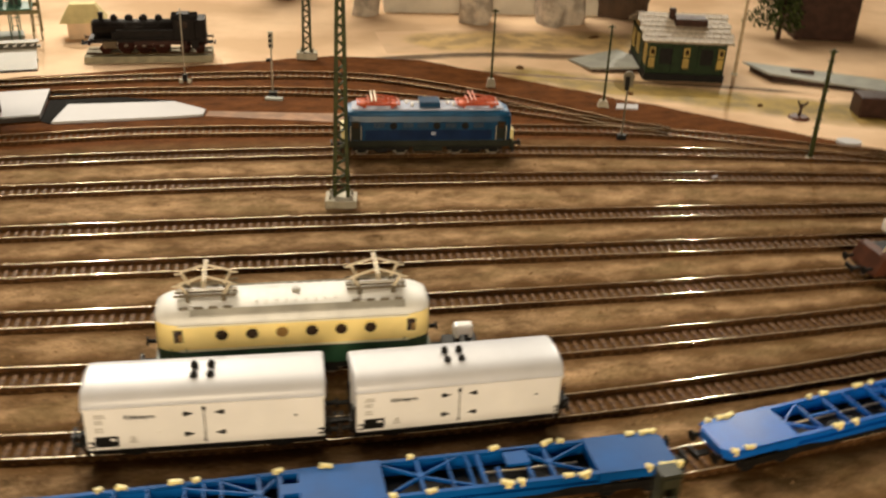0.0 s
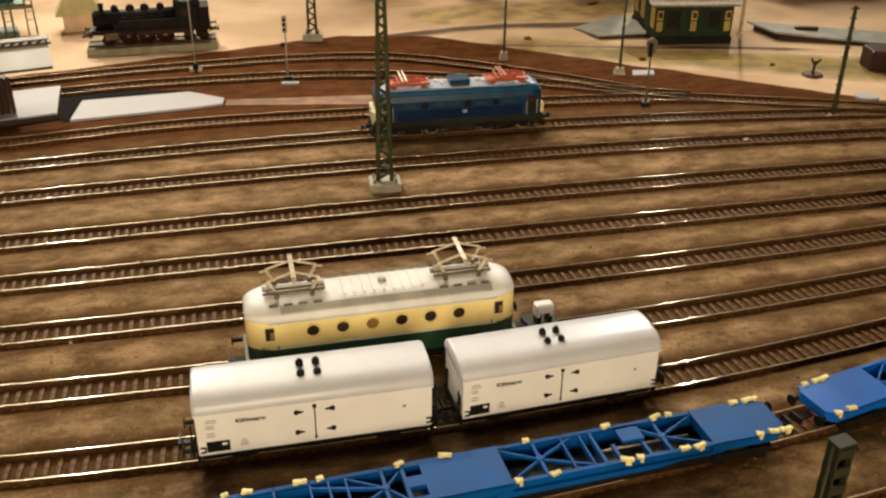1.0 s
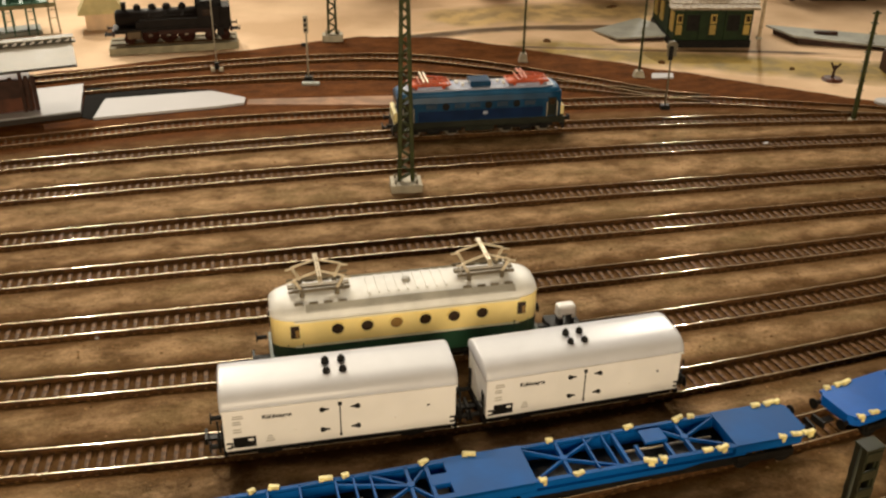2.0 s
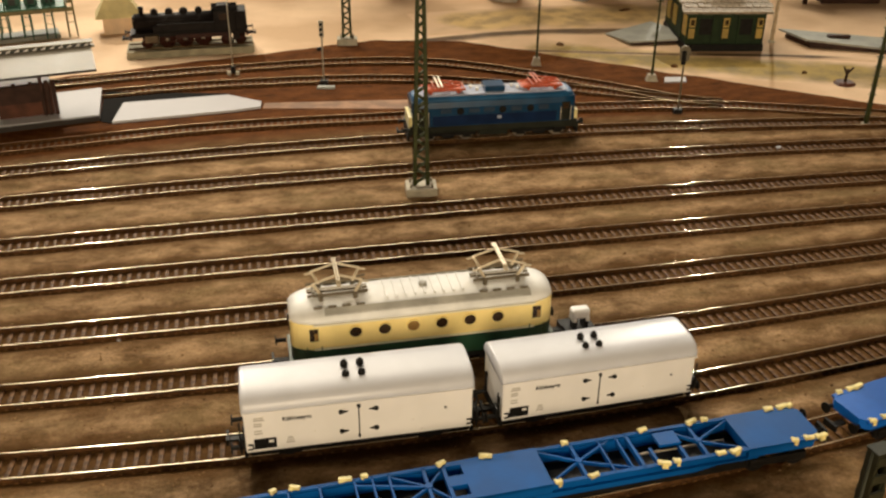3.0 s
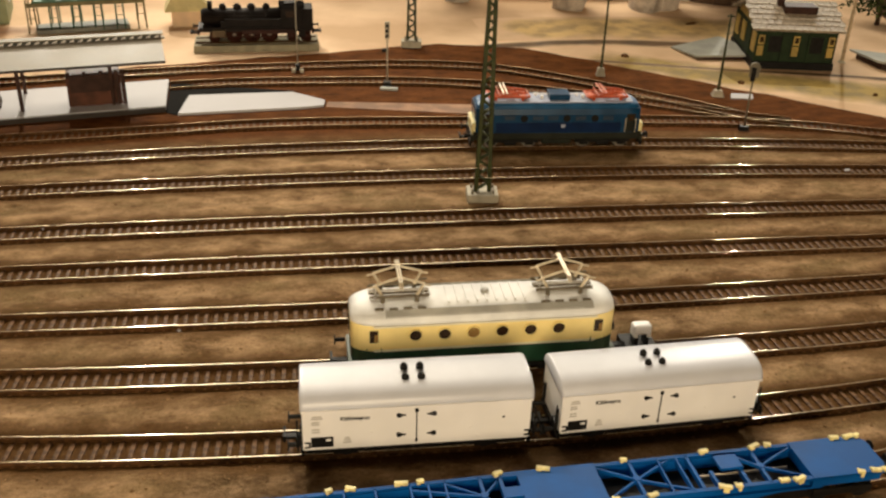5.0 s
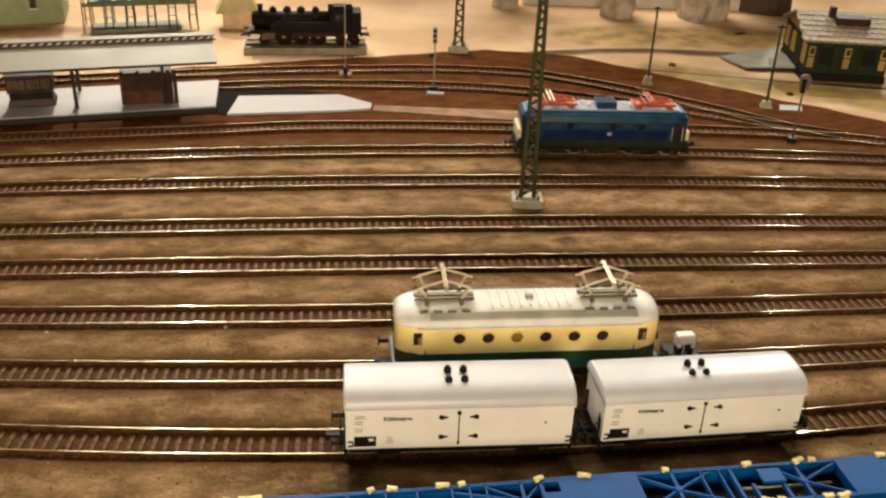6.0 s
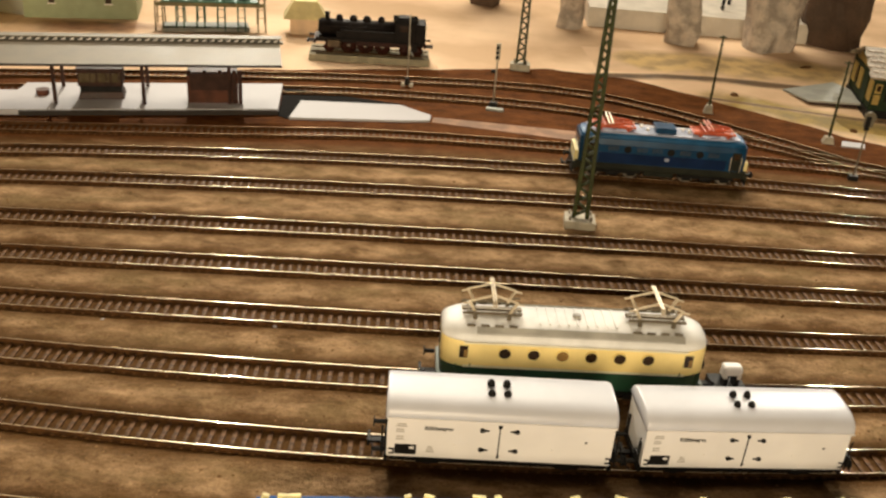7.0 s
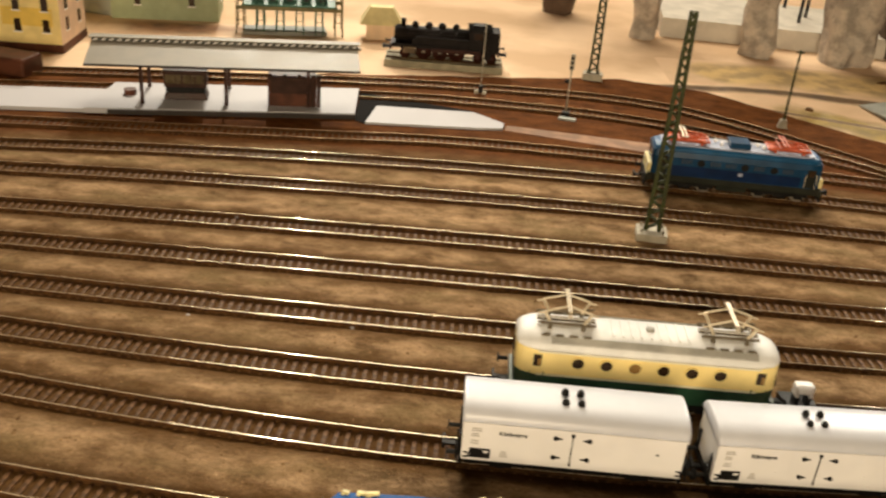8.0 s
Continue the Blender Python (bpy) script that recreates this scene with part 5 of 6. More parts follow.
# ---- small station building and loading ramps ----
def hut():
    w = empty("station_building", "green and yellow timber building with grey shingle roof", "building")
    HG = material("dark_green_boards", (0.014, 0.028, 0.010), 0.6, 0, 0.25, 120, 0.15, spec=0.2)
    HY = material("ochre_yellow_boards", (0.40, 0.275, 0.065), 0.6, 0, 0.2, 120, 0.1)
    HR = material("grey_shingle_roof", (0.32, 0.26, 0.19), 0.6, 0, 0.35, 160, 0.3)
    W, D, H = 0.0820, 0.0890, 0.0390
    # the shade at the wall foot is put into this black colour
    box("plinth", (0, 0, 0.0030), (W * 1.01, D * 1.02, 0.0080), BLACK, w, "plinth with the wall-foot shade painted black")
    box("wall", (0, 0, H / 2 + 0.0025), (W * 0.97, D * 0.96, H - 0.005), HG, w)
    for x in (-0.5, -0.17, 0.17, 0.5):
        for y in (-1, 1):
            box("timber_post", (x * W * 0.955, y * D * 0.485, H / 2 + 0.003), (0.0022, 0.0022, H - 0.004), HG, w)
    for x in (-0.25, 0.25):
        win = box("window", (x * W, -D * 0.482, 0.0250), (0.0150, 0.0012, 0.0165), BLACK, w)
        for dx in (-0.0075, 0.0075):
            box("window_frame", (x * W + dx, -D * 0.488, 0.0250), (0.0012, 0.0014, 0.0175), HG, win)
    for x in (-0.43, 0.0, 0.43):
        bm = bmesh.new()
        add_box(bm, (x * W, -D * 0.492, 0.0235), (0.0064, 0.0014, 0.0210), 0.0003)
        panel = part("yellow_panel", bm, HY, w)
        box("pane", (x * W + 0.0002, -D * 0.492 - 0.0009, 0.0295), (0.0036, 0.0006, 0.0056), DARK, panel)
        box("cross_rail", (x * W, -D * 0.492 - 0.0010, 0.0240), (0.0068, 0.0008, 0.0012), HG, panel)
    for y in (-0.38, 0.08, 0.36):
        box("gable_panel", (-W * 0.49, y * D, 0.0250), (0.0014, D * 0.15, 0.0200), HY, w)
    box("gable_door", (-W * 0.491, -0.17 * D, 0.0220), (0.0016, D * 0.18, 0.0280), HG, w, "dark green gable door")
    box("gable_window", (-W * 0.492, 0.22 * D, 0.0260), (0.0016, D * 0.08, 0.0140), DARK, w)
    box("gable_board", (-W * 0.478, 0, 0.0445), (0.0016, D * 0.62, 0.0060), HY, w)
    # roof slopes of overlapping shingles
    ridge, eave, over = 0.0590, 0.0405, 0.0040
    for s in (-1, 1):
        run = D / 2 + over
        slope = math.atan2(ridge - eave, run)
        bm = bmesh.new()
        m = Matrix.Translation((0, s * run / 2, (ridge + eave) / 2)) @ Matrix.Rotation(-s * slope, 4, "X")
        add_box(bm, (0, 0, -0.0006), (W + 0.010, math.hypot(run, ridge - eave), 0.0014), 0, m)
        slope_ob = part("roof_slope", bm, HR, w)
        nx, ny = 13, 6
        me = None
        for i in range(nx):
            for j in range(ny):
                ln = math.hypot(run, ridge - eave)
                mm = m @ Matrix.Translation((-(W + 0.010) / 2 + (i + 0.5 + 0.25 * (j % 2 * 2 - 1)) * (W + 0.010) / nx, -ln / 2 + (j + 0.5) * ln / ny, 0.0003 + random.uniform(0, 0.0004))) @ Matrix.Rotation(s * 0.07, 4, "X")
                if me is None:
                    b2 = bmesh.new()
                    add_box(b2, (0, 0, 0), ((W + 0.010) / nx * 0.93, ln / ny * 1.0, 0.0006))
                    me = bpy.data.meshes.new("shingle")
                    b2.to_mesh(me)
                    b2.free()
                    me.materials.append(HR)
                sh = new("shingle", me)
                sh.parent = slope_ob
                sh.matrix_basis = mm
    bm = bmesh.new()
    add_prism(bm, [(-D * 0.47, 0.0390), (0, 0.0570), (D * 0.47, 0.0390)], -W * 0.475, -W * 0.475 + 0.001)
    part("gable_wall", bm, HY, w)
    box("dormer", (0.006, -0.014, 0.0535), (0.0330, 0.0190, 0.0100), BROWN, w, "dark brown roof dormer", 0.0006)
    box("chimney", (-0.0120, -0.008, 0.0590), (0.0060, 0.0060, 0.0140), BROWN, w)
    w.matrix_basis = pose(0.2205, 1.0125, 0, 0, 0, 2)
    return w


hut()


def ramp(corners, z_high, label):
    """A thin sloping plate on a dark support."""
    w = empty("loading_ramp", label, "ramp", "grey loading ramps")
    cx = sum(c[0] for c in corners) / len(corners)
    cy = sum(c[1] for c in corners) / len(corners)
    bm = bmesh.new()
    hi = [bm.verts.new((x, y, z)) for (x, y), z in zip(corners, z_high)]
    lo = [bm.verts.new((x, y, max(0.0002, z - 0.002))) for (x, y), z in zip(corners, z_high)]
    n = len(corners)
    for i in range(n):
        bm.faces.new((lo[i], lo[(i + 1) % n], hi[(i + 1) % n], hi[i]))
    bm.faces.new(hi)
    bm.faces.new(lo[::-1])
    part("plate", bm, GREYSLAB, w)
    bm = bmesh.new()
    k = 0.9
    hi = [bm.verts.new((cx + (x - cx) * k, cy + (y - cy) * k, max(0.0004, z - 0.0022))) for (x, y), z in zip(corners, z_high)]
    lo = [bm.verts.new((cx + (x - cx) * k, cy + (y - cy) * k, -0.001)) for (x, y) in corners]
    for i in range(n):
        bm.faces.new((lo[i], lo[(i + 1) % n], hi[(i + 1) % n], hi[i]))
    bm.faces.new(hi)
    bm.faces.new(lo[::-1])
    part("support", bm, BROWN, w)
    return w


ramp([(0.108, 1.024), (0.128, 0.984), (0.180, 0.990), (0.196, 1.010), (0.164, 1.058)], (0.0015, 0.0045, 0.0060, 0.0060, 0.0060), "grey sloping loading ramp before the building")
ramp([(0.296, 1.024), (0.312, 0.982), (0.430, 0.955), (0.440, 1.000)], (0.0085, 0.0090, 0.0030, 0.0030), "grey loading dock beside the building")
tagged(box("bench", (0.352, 0.998, 0.0065), (0.024, 0.006, 0.006), BROWN, bevel=0.001), "small dark brown bench on the dock", "bench")
tagged(slab("signal_slab", [(0.140, 0.861), (0.161, 0.863), (0.163, 0.876), (0.143, 0.875)], -0.001, 0.0022, PLATWHITE), "small white card slab", "slab")
tagged(slab("round_slab", [(0.336 + 0.011 * math.cos(a * 0.524), 0.800 + 0.008 * math.sin(a * 0.524)) for a in range(12)], -0.001, 0.0035, PLATWHITE), "small white oval slab", "slab")
painted_strip("grass_strip", smooth_line([(0.0, 0.985), (0.08, 0.955), (0.20, 0.922), (0.34, 0.893), (0.52, 0.855), (0.75, 0.80)]), (0.075, 0.115), 0.0004, faded_paint("olive_paint", (0.27, 0.182, 0.036)), "olive painted grass strip along the tracks", "grass")
painted_strip("painted_lane", smooth_line([(-0.15, 0.966), (-0.091, 0.990), (-0.021, 1.018), (0.05, 1.034), (0.12, 1.038), (0.20, 1.04)]), (0.027, 0.030), 0.0005, faded_paint("brown_lane_paint", (0.10, 0.055, 0.02)), "brown painted lane on the board", "lane")
painted_strip("sand_patch", smooth_line([(-0.10, 1.06), (0.02, 1.09), (0.16, 1.11), (0.30, 1.12)]), (0.11, 0.12), 0.0003, faded_paint("ochre_sand_paint", (0.50, 0.34, 0.14)), "ochre painted sand patch", "sand")
painted_strip("field_track", smooth_line([(-0.08, 0.963), (0.025, 0.961), (0.16, 0.953), (0.28, 0.951), (0.37, 0.943)]), (0.012, 0.015), 0.0007, faded_paint("dark_brown_track_paint", (0.12, 0.065, 0.02)), "thin brown painted field track", "lane")
# flat plate without a hole; the pit's darkness is only its black colour
tagged(slab("pit_dark_card", [(-0.3560, 0.7490), (-0.3450, 0.7440), (-0.3480, 0.7900), (-0.2600, 0.8140), (-0.2640, 0.8200), (-0.3750, 0.8230)], -0.001, 0.0016, material("black_pit_card", (0.009, 0.008, 0.007), 0.9, 0, 0.2, 90, 0.1, spec=0.05)), "flat black card painted as the dark of a stairway pit", "pit", kind="structure")


def shrub_post(x, y):
    w = empty("tree_stump", "small brown twig post on a painted shade disc", "stump")
    # the red-brown disc stands in for the brown shadow round the stem
    bm = bmesh.new()
    add_rod(bm, (0, 0, -0.0005), (0, 0, 0.0020), 0.0110, 14, 0.0080)
    part("base", bm, REDBROWN, w)
    bm = bmesh.new()
    add_rod(bm, (0, 0, 0.001), (0.001, 0, 0.0140), 0.0016, 7, 0.0010)
    add_rod(bm, (0.001, 0, 0.010), (0.006, 0.001, 0.0150), 0.0011, 6)
    add_rod(bm, (0, 0, 0.010), (-0.003, 0.001, 0.0160), 0.0010, 6)
    part("stem", bm, BROWN, w)
    w.matrix_basis = pose(x, y, 0)


shrub_post(0.312, 0.867)


# ---- plaster rock pillars at the back ----
def rock(x, y, w_, d_, h_, seed, label, mat):
    bm = bmesh.new()
    bmesh.ops.create_cube(bm, size=1.0)
    bmesh.ops.subdivide_edges(bm, edges=bm.edges[:], cuts=9, use_grid_fill=True)
    for v in bm.verts:
        k = 0.80 + 0.36 * (v.co.z + 0.5)
        p = Vector((v.co.x * w_ * k, v.co.y * d_ * k, (v.co.z + 0.5) * h_))
        n = noise.noise_vector(p * 28 + Vector((seed, seed * 2, 0))) * 0.010 + noise.noise_vector(p * 90 + Vector((seed, 0, 0))) * 0.0035
        # rounded plan
        p.x *= 1 - 0.16 * (abs(v.co.y) * 2) ** 3
        p.y *= 1 - 0.16 * (abs(v.co.x) * 2) ** 3
        v.co = p + Vector((n.x, n.y, n.z * (0.0 if v.co.z < -0.49 else 1.0)))
    ob = tagged(part("rock_pillar", bm, mat, None, "", False), label, "rock", "rock pillars")
    ob.matrix_basis = pose(x, y, -0.002, 0, 0, seed * 11 % 40 - 20)
    return ob


ROCK = material("grey_plaster_rock", (0.40, 0.35, 0.30), 0.9, 0, 0.22, 60, 0.7, 350, second=(0.48, 0.42, 0.36))
ROCKB = material("brown_bark_rock", (0.10, 0.062, 0.04), 0.85, 0, 0.25, 25, 0.8, 350)
rock(-0.131, 1.190, 0.036, 0.034, 0.18, 1, "grey crumpled plaster rock pillar", ROCK)
rock(0.004, 1.176, 0.040, 0.036, 0.20, 2, "grey crumpled plaster rock pillar", ROCK)
rock(0.110, 1.195, 0.072, 0.050, 0.20, 3, "wide grey plaster rock pillar", ROCK)
rock(0.190, 1.250, 0.080, 0.050, 0.20, 4, "dark brown rock pillar", ROCKB)
rock(-0.249, 1.262, 0.046, 0.040, 0.16, 5, "brown rock pillar", ROCKB)
tagged(slab("road_plate", [(-0.11, 1.205), (0.20, 1.245), (0.20, 1.38), (-0.13, 1.36)], -0.001, 0.024, material("pale_road_card", (0.58, 0.54, 0.47), 0.7, 0, 0.12, 40, 0.1)), "pale grey road plate behind the rocks", "slab")


# ---- far left: houses, gantry ----
def house(x, y, turn, w_, d_, h_, wall, label, cols, rows, plinth=True):
    w = empty("house", label, "house", "far houses")
    box("wall", (0, 0, h_ / 2), (w_, d_, h_), wall, w)
    for n, ww, axis in ((cols, w_, 0), (max(1, cols - 1), d_, 1)):
        for i in range(n):
            for j in range(rows):
                off = (i + 0.5) / n * ww - ww / 2
                z = h_ * (0.22 + 0.5 * j / max(1, rows)) + 0.008
                c, s = ((off, -d_ / 2 - 0.0004, z), (0.0065, 0.0012, 0.0125)) if axis == 0 else ((w_ / 2 + 0.0004, off, z), (0.0012, 0.0065, 0.0125))
                win = box("window", c, s, DARK, w)
                sill = (c[0], c[1] - (0.0008 if axis == 0 else 0), c[2] - s[2] / 2 - 0.0006)
                box("window_sill", sill, (s[0] * 1.3 if axis == 0 else 0.002, 0.002 if axis == 0 else s[1] * 1.3, 0.0012), WHITE, win)
    bm = bmesh.new()
    add_prism(bm, [(-d_ / 2 - 0.006, h_), (0, h_ + d_ * 0.45), (d_ / 2 + 0.006, h_)], -w_ / 2 - 0.005, w_ / 2 + 0.005)
    part("roof", bm, REDBROWN, w)
    if plinth:
        box("base_strip", (0, 0, 0.004), (w_ * 1.02, d_ * 1.02, 0.008), REDBROWN, w)
    w.matrix_basis = pose(x, y, 0, 0, 0, turn)
    return w


yellow_house = house(-0.7355, 0.828, 14, 0.085, 0.068, 0.085, material("yellow_house_wall", (0.78, 0.62, 0.26), 0.8, 0, 0.1, 60, 0.1), "yellow plaster model house with dark windows", 3, 2)
house(-0.675, 1.000, 22, 0.120, 0.070, 0.070, material("pale_green_house_wall", (0.33, 0.38, 0.24), 0.8, 0, 0.1, 60, 0.1), "pale green model house with black windows", 2, 1, False)
box("side_wall", (0.0426, 0, 0.0465), (0.0006, 0.0680, 0.0770), material("pale_pink_house_wall", (0.74, 0.56, 0.40), 0.8, 0, 0.1, 60, 0.1), yellow_house, "pale pink side wall")
box("front_band", (0.010, -0.0345, 0.0350), (0.050, 0.0006, 0.0180), material("strong_yellow_band", (0.72, 0.50, 0.10), 0.8, 0, 0.1, 60, 0.1), yellow_house, "strong yellow wall panel")
tagged(box("brown_shed", (-0.70, 0.735, 0.009), (0.06, 0.03, 0.018), REDBROWN, bevel=0.002), "low red-brown shed beside the tracks", "shed")
painted_strip("earth_patch", smooth_line([(-0.72, 0.925), (-0.64, 0.940), (-0.54, 0.985)]), (0.07, 0.05), 0.0004, faded_paint("brown_earth_paint", (0.30, 0.15, 0.07)), "brown painted earth patch", "earth")


def gantry():
    """A green open frame of many thin legs under a lattice deck."""
    w = empty("signal_gantry", "green open gantry with many thin legs and deck", "gantry")
    GG = material("green_gantry_paint", (0.030, 0.115, 0.075), 0.5, 0, 0.25, 120, 0.08)
    GO = material("olive_gantry_paint", (0.16, 0.14, 0.06), 0.6, 0, 0.25, 120, 0.08)
    L = 0.110
    for i in range(6):
        x = -L / 2 + L * i / 5
        for y in (-0.018, 0.018):
            bm = bmesh.new()
            for dx in (-0.0028, 0.0028):
                add_rod(bm, (x + dx * 1.5, y, 0.0), (x + dx, y, 0.086), 0.0008, 6)
            for k in range(2):
                add_rod(bm, (x - 0.004, y, 0.016 + k * 0.034), (x + 0.004, y, 0.016 + k * 0.034), 0.0004, 4)
            part("leg", bm, GO if i in (0, 5) else GG, w, "olive end leg" if i in (0, 5) else "")
    for y in (-0.018, 0.018):
        box("deck_beam", (0, y, 0.0300), (L + 0.006, 0.0022, 0.0040), GO, w, "olive brown deck beam")
        box("deck_beam", (0, y, 0.0640), (L + 0.006, 0.0020, 0.0030), GG, w)
    box("deck", (0, 0, 0.0325), (L * 0.96, 0.038, 0.0020), GG, w)
    for i in range(5):
        cabinet = box("deck_cabinet", (-0.036 + i * 0.018, 0.004, 0.0400), (0.0125, 0.018, 0.0130), GG, w, bevel=0.0006)
        box("cabinet_door", (-0.036 + i * 0.018, -0.0054, 0.0400), (0.0070, 0.0008, 0.0095), CANOPYDARK, cabinet)
    w.matrix_basis = pose(-0.5200, 0.9950, 0, 0, 0, 22)
    b = slab("gantry_base", [(-0.560, 0.955), (-0.475, 0.995), (-0.487, 1.020), (-0.572, 0.980)], 0.0, 0.004, GREYSLAB)
    tagged(b, "pale grey base slab under the gantry", "slab")


gantry()


def small_hut(x, y, turn):
    w = empty("small_hut", "small peach hut with cream yellow hipped roof", "hut")
    box("wall", (0, 0, 0.009), (0.034, 0.026, 0.018), material("pale_peach_hut_wall", (0.74, 0.56, 0.38), 0.8, 0, 0.1, 60, 0.1), w)
    bm = bmesh.new()
    for z, a, b in ((0.018, 0.024, 0.018), (0.036, 0.013, 0.007)):
        for sx, sy in ((-1, -1), (1, -1), (1, 1), (-1, 1)):
            bm.verts.new((sx * a, sy * b, z))
    bm.verts.ensure_lookup_table()
    v = bm.verts
    for i in range(4):
        bm.faces.new((v[i], v[(i + 1) % 4], v[4 + (i + 1) % 4], v[4 + i]))
    bm.faces.new(v[4:8])
    bm.faces.new(v[0:4])
    part("roof", bm, material("cream_yellow_roof", (0.66, 0.56, 0.28), 0.8, 0, 0.12, 60, 0.3, 500), w)
    w.matrix_basis = pose(x, y, 0, 0, 0, turn)


small_hut(-0.420, 1.024, 18)
tagged(box("grey_wall", (-0.742, 0.962, 0.040), (0.050, 0.020, 0.080), GREYSLAB, bevel=0.001), "grey upright card wall beside the house", "wall panel")
for x, y in ((0.057, 1.274), (0.068, 1.310), (0.044, 1.355)):
    tagged(rod("bollard", (x, y, 0.023), (x, y, 0.060), 0.0022, BLACK), "dark post on the grey road plate", "post", "dark posts")
tagged(box("crate", (0.392, 0.888, 0.010), (0.044, 0.026, 0.020), BROWN, bevel=0.0015), "dark brown crate on the board", "crate")


# ---- far right: dark building with a tree ----
tagged(box("dark_building", (0.428, 1.200, 0.055), (0.072, 0.070, 0.110), BROWN, bevel=0.002), "dark brown model building", "building")


def tree(x, y, h):
    w = empty("tree", "dark green model tree with flocked crown", "tree")
    rod("trunk", (0, 0, 0), (0.001, 0, h * 0.6), 0.0032, BROWN, w, r2=0.0016)
    LEAF = material("dark_green_flock", (0.020, 0.032, 0.011), 0.9, 0, 0.5, 150, 0.6, 600, second=(0.05, 0.065, 0.02), spec=0.1)
    rng = random.Random(4)
    verts, faces = [], []
    for k in range(1800):
        a, z = rng.uniform(0, 6.283), rng.random()
        r = (0.030 * (1 - z) + 0.006) * math.sqrt(rng.random()) * (1 + 0.3 * math.sin(a * 3))
        c = Vector((r * math.cos(a), r * math.sin(a), h * (0.18 + 0.82 * z)))
        s = rng.uniform(0.0012, 0.0028)
        u = Vector((rng.gauss(0, 1), rng.gauss(0, 1), rng.gauss(0, 1))).normalized()
        v = u.orthogonal().normalized()
        q = u.cross(v)
        i = len(verts)
        verts += [c + v * s, c + q * s, c - v * s, c - q * s, c + u * s * 0.6]
        faces += [(i, i + 1, i + 4), (i + 1, i + 2, i + 4), (i + 2, i + 3, i + 4), (i + 3, i, i + 4), (i + 3, i + 2, i + 1, i)]
    me = bpy.data.meshes.new("crown")
    me.from_pydata([tuple(p) for p in verts], [], faces)
    me.materials.append(LEAF)
    ob = new("crown", me)
    ob.parent = w
    w.matrix_basis = pose(x, y, 0)


tree(0.372, 1.165, 0.085)

# ---- small things beside the tracks ----
tr = empty("track_trolley", "small white box trolley with dark feet on rails", "trolley")
bm = bmesh.new()
add_box(bm, (0, 0, 0.0150), (0.0102, 0.0068, 0.0056), 0.0016)
for s in (-1, 1):
    add_box(bm, (s * 0.0036, 0, 0.0118), (0.0024, 0.0064, 0.0024), 0.0004)
part("white_hood", bm, WHITE, tr)
for s in (-1, 1):
    box("foot", (s * 0.0030, 0, 0.0080), (0.0022, 0.0060, 0.0110), BLACK, tr)
box("chassis", (0, 0, 0.0030), (0.0180, 0.0200, 0.0050), BLACK, tr, bevel=0.0006)
tr.matrix_basis = on_track(2, 0.0060)


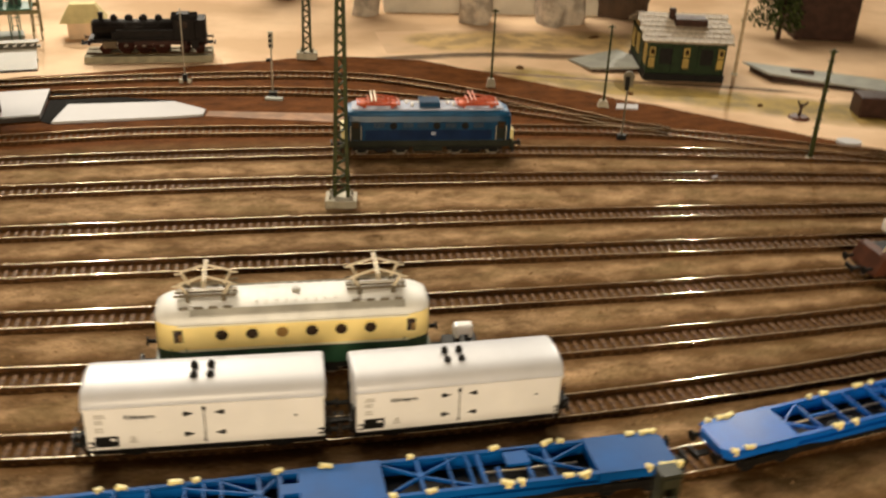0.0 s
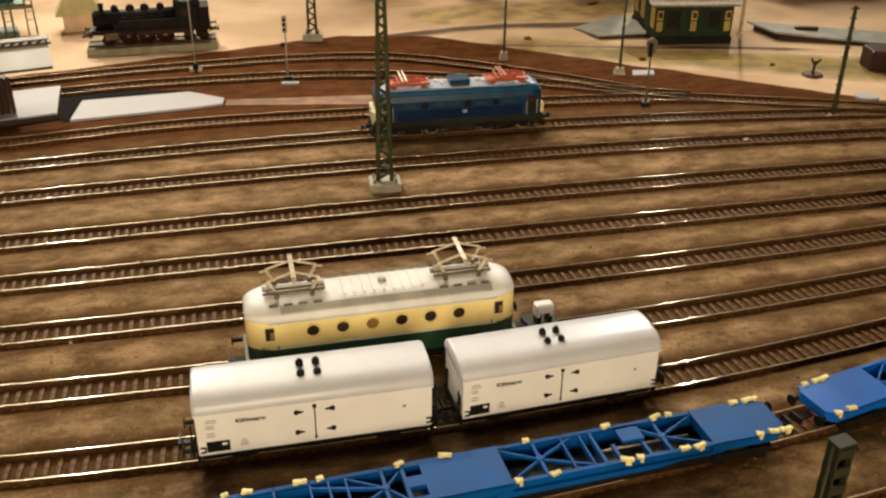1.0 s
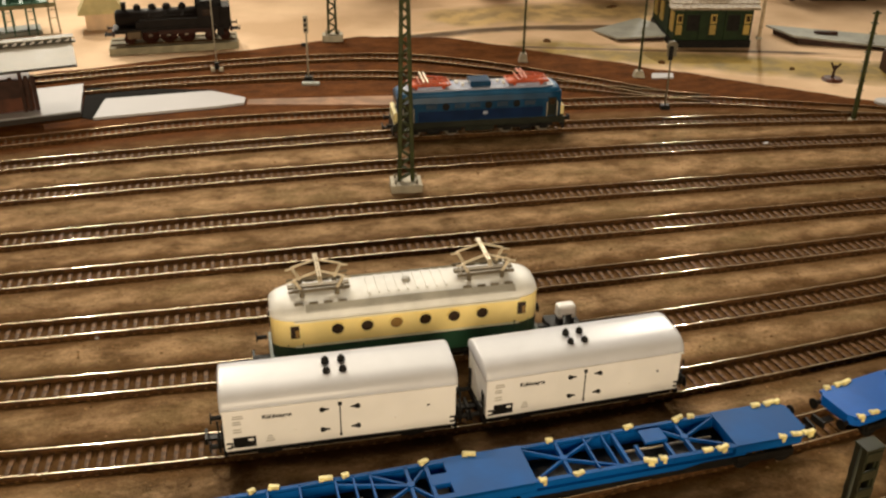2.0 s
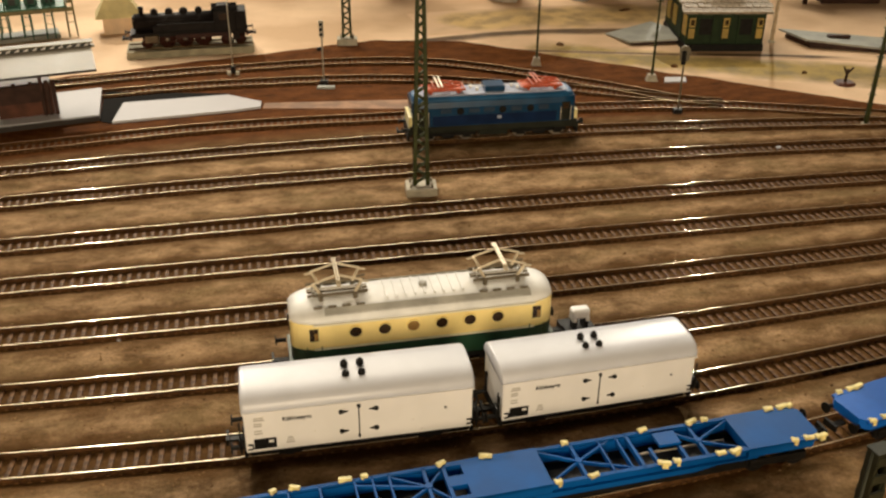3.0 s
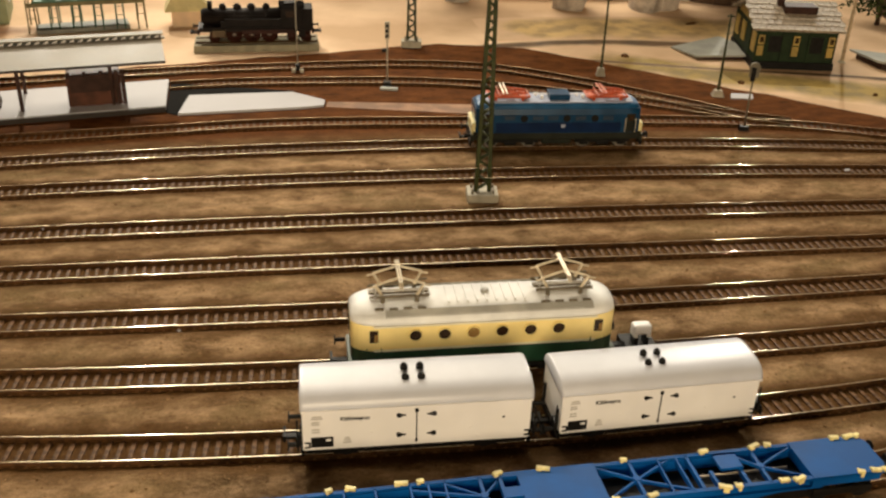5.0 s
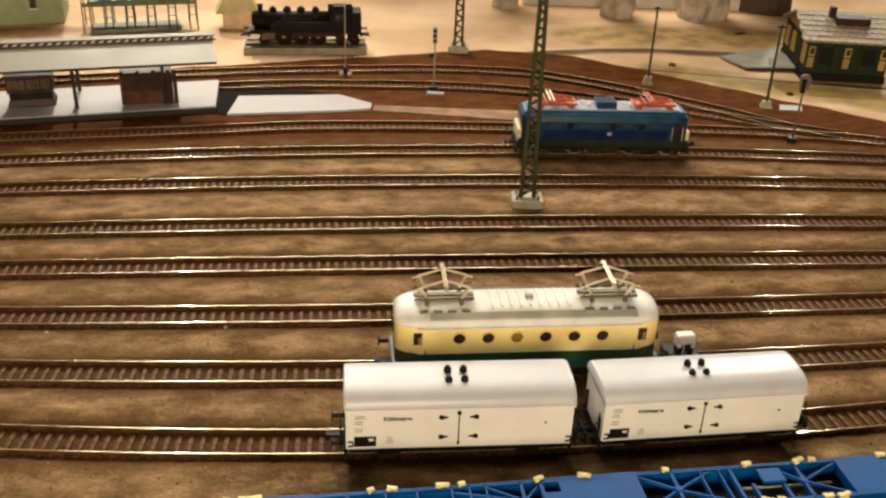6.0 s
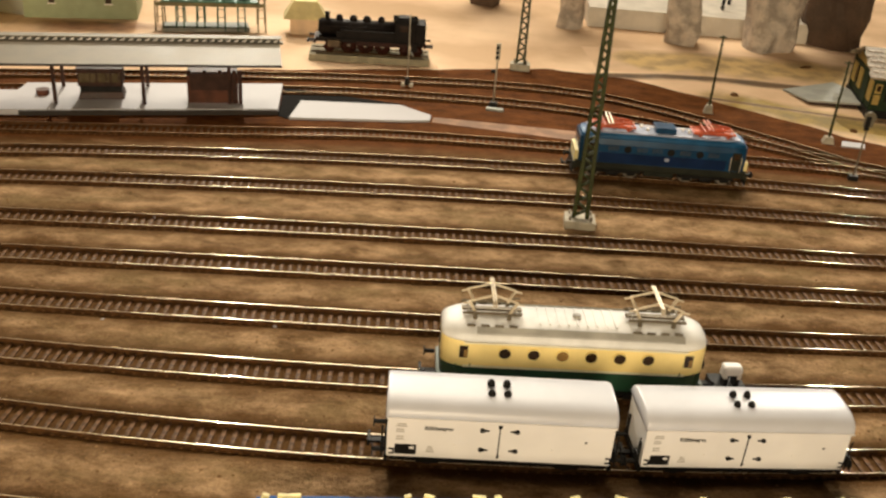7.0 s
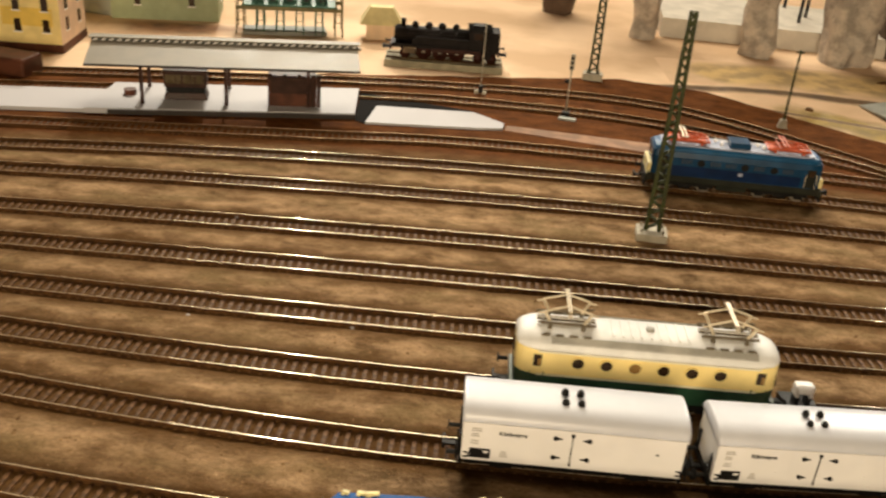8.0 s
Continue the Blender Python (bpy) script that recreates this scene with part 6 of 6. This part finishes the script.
def brown_wagon():
    w = empty("crane_wagon", "low black wagon with red-brown end and white raised cab", "wagon")
    bm = bmesh.new()
    add_box(bm, (0.006, 0, 0.0105), (0.088, 0.0280, 0.0100), 0.0006)
    part("body", bm, BLACK, w)
    bm = bmesh.new()
    for v in add_box(bm, (-0.0440, 0, 0.0110), (0.0120, 0.0270, 0.0120), 0.0):
        if v.co.z > 0.011 and v.co.x < -0.044:
            v.co.x += 0.005
    part("end_cover", bm, REDBROWN, w, "red-brown sloping end cover")
    rod("boom", (-0.0400, -0.004, 0.0160), (-0.0350, -0.004, 0.0280), 0.0007, BRASS, w, "thin pale boom", n=6)
    bm = bmesh.new()
    add_box(bm, (-0.0270, 0, 0.0310), (0.0200, 0.0160, 0.0080), 0.0014)
    part("cab", bm, WHITE, w, "white raised cab")
    box("cab_leg", (-0.0230, 0, 0.0210), (0.0060, 0.0100, 0.0130), BLACK, w)
    box("underframe", (0, 0, 0.0050), (0.098, 0.022, 0.0030), BLACK, w)
    for s in (-1, 1):
        buffers(s * 0.050, 0.0085, s, w)
        coupling(s * 0.050, 0.0050, s, w)
        wheelset("axle", s * 0.030, 0.0052, w)
    return w


brown_wagon().matrix_basis = on_track(3, 0.3055)
lattice_mast(0.0680, 0.2225, 0.100, 0.0090, 0.0068, (0.0180, 0.0150), 20, label="olive green perforated girder mast close to the rails", mat=material("dark_olive_girder_paint", (0.015, 0.017, 0.005), 0.55, 0.1, 0.3, 200, 0.1), web=True)


pole_mast(0.2830, 1.0020, 0.110, label="tall pale tan post beside the building", r=0.0019, foot=(0.007, 0.007, 0.003), mat=material("pale_tan_post", (0.46, 0.35, 0.22), 0.6, 0, 0.2, 120, 0.1))


# ---- scraps lying about ----
def scrap(name, x, y, z, size, mat, label, category, seed):
    """A small crumpled lump lying flat."""
    rng = random.Random(seed)
    bm = bmesh.new()
    bmesh.ops.create_icosphere(bm, subdivisions=2, radius=1.0)
    for v in bm.verts:
        k = 0.75 + 0.5 * rng.random()
        v.co = Vector((v.co.x * size[0] * k, v.co.y * size[1] * k, max(-0.4, v.co.z) * size[2] * k))
    ob = tagged(part(name, bm, mat), label, category, name + " scraps")
    ob.matrix_basis = pose(x, y, z + size[2] * 0.3, 0, 0, rng.uniform(-40, 40))


TWIG = material("dry_brown_moss", (0.11, 0.055, 0.022), 0.95, 0, 0.4, 200, 0.6, 900, spec=0.1)
for k, (x, y, sx_, sy_) in enumerate(((0.145, 1.125, 0.0070, 0.0030), (0.054, 0.982, 0.0045, 0.0035), (0.160, 0.912, 0.0035, 0.0025), (0.283, 0.895, 0.0025, 0.0018))):
    scrap("moss_tuft", x, y, 0.0, (sx_, sy_, 0.0022), TWIG, "small dry brown moss tuft on the board", "moss", k)
scrap("paper_chip", 0.199, 0.702, 0.0022, (0.0028, 0.0015, 0.0007), PLATWHITE, "white paper chip lying across a rail", "chip", 9)
for k, (x, y) in enumerate(((-0.366, 0.530), (-0.336, 0.403), (-0.243, 0.424))):
    scrap("pebble", x, y, 0.0012, (0.0012, 0.0010, 0.0008), PLATWHITE, "tiny white pebble on the ballast", "pebble", 20 + k)
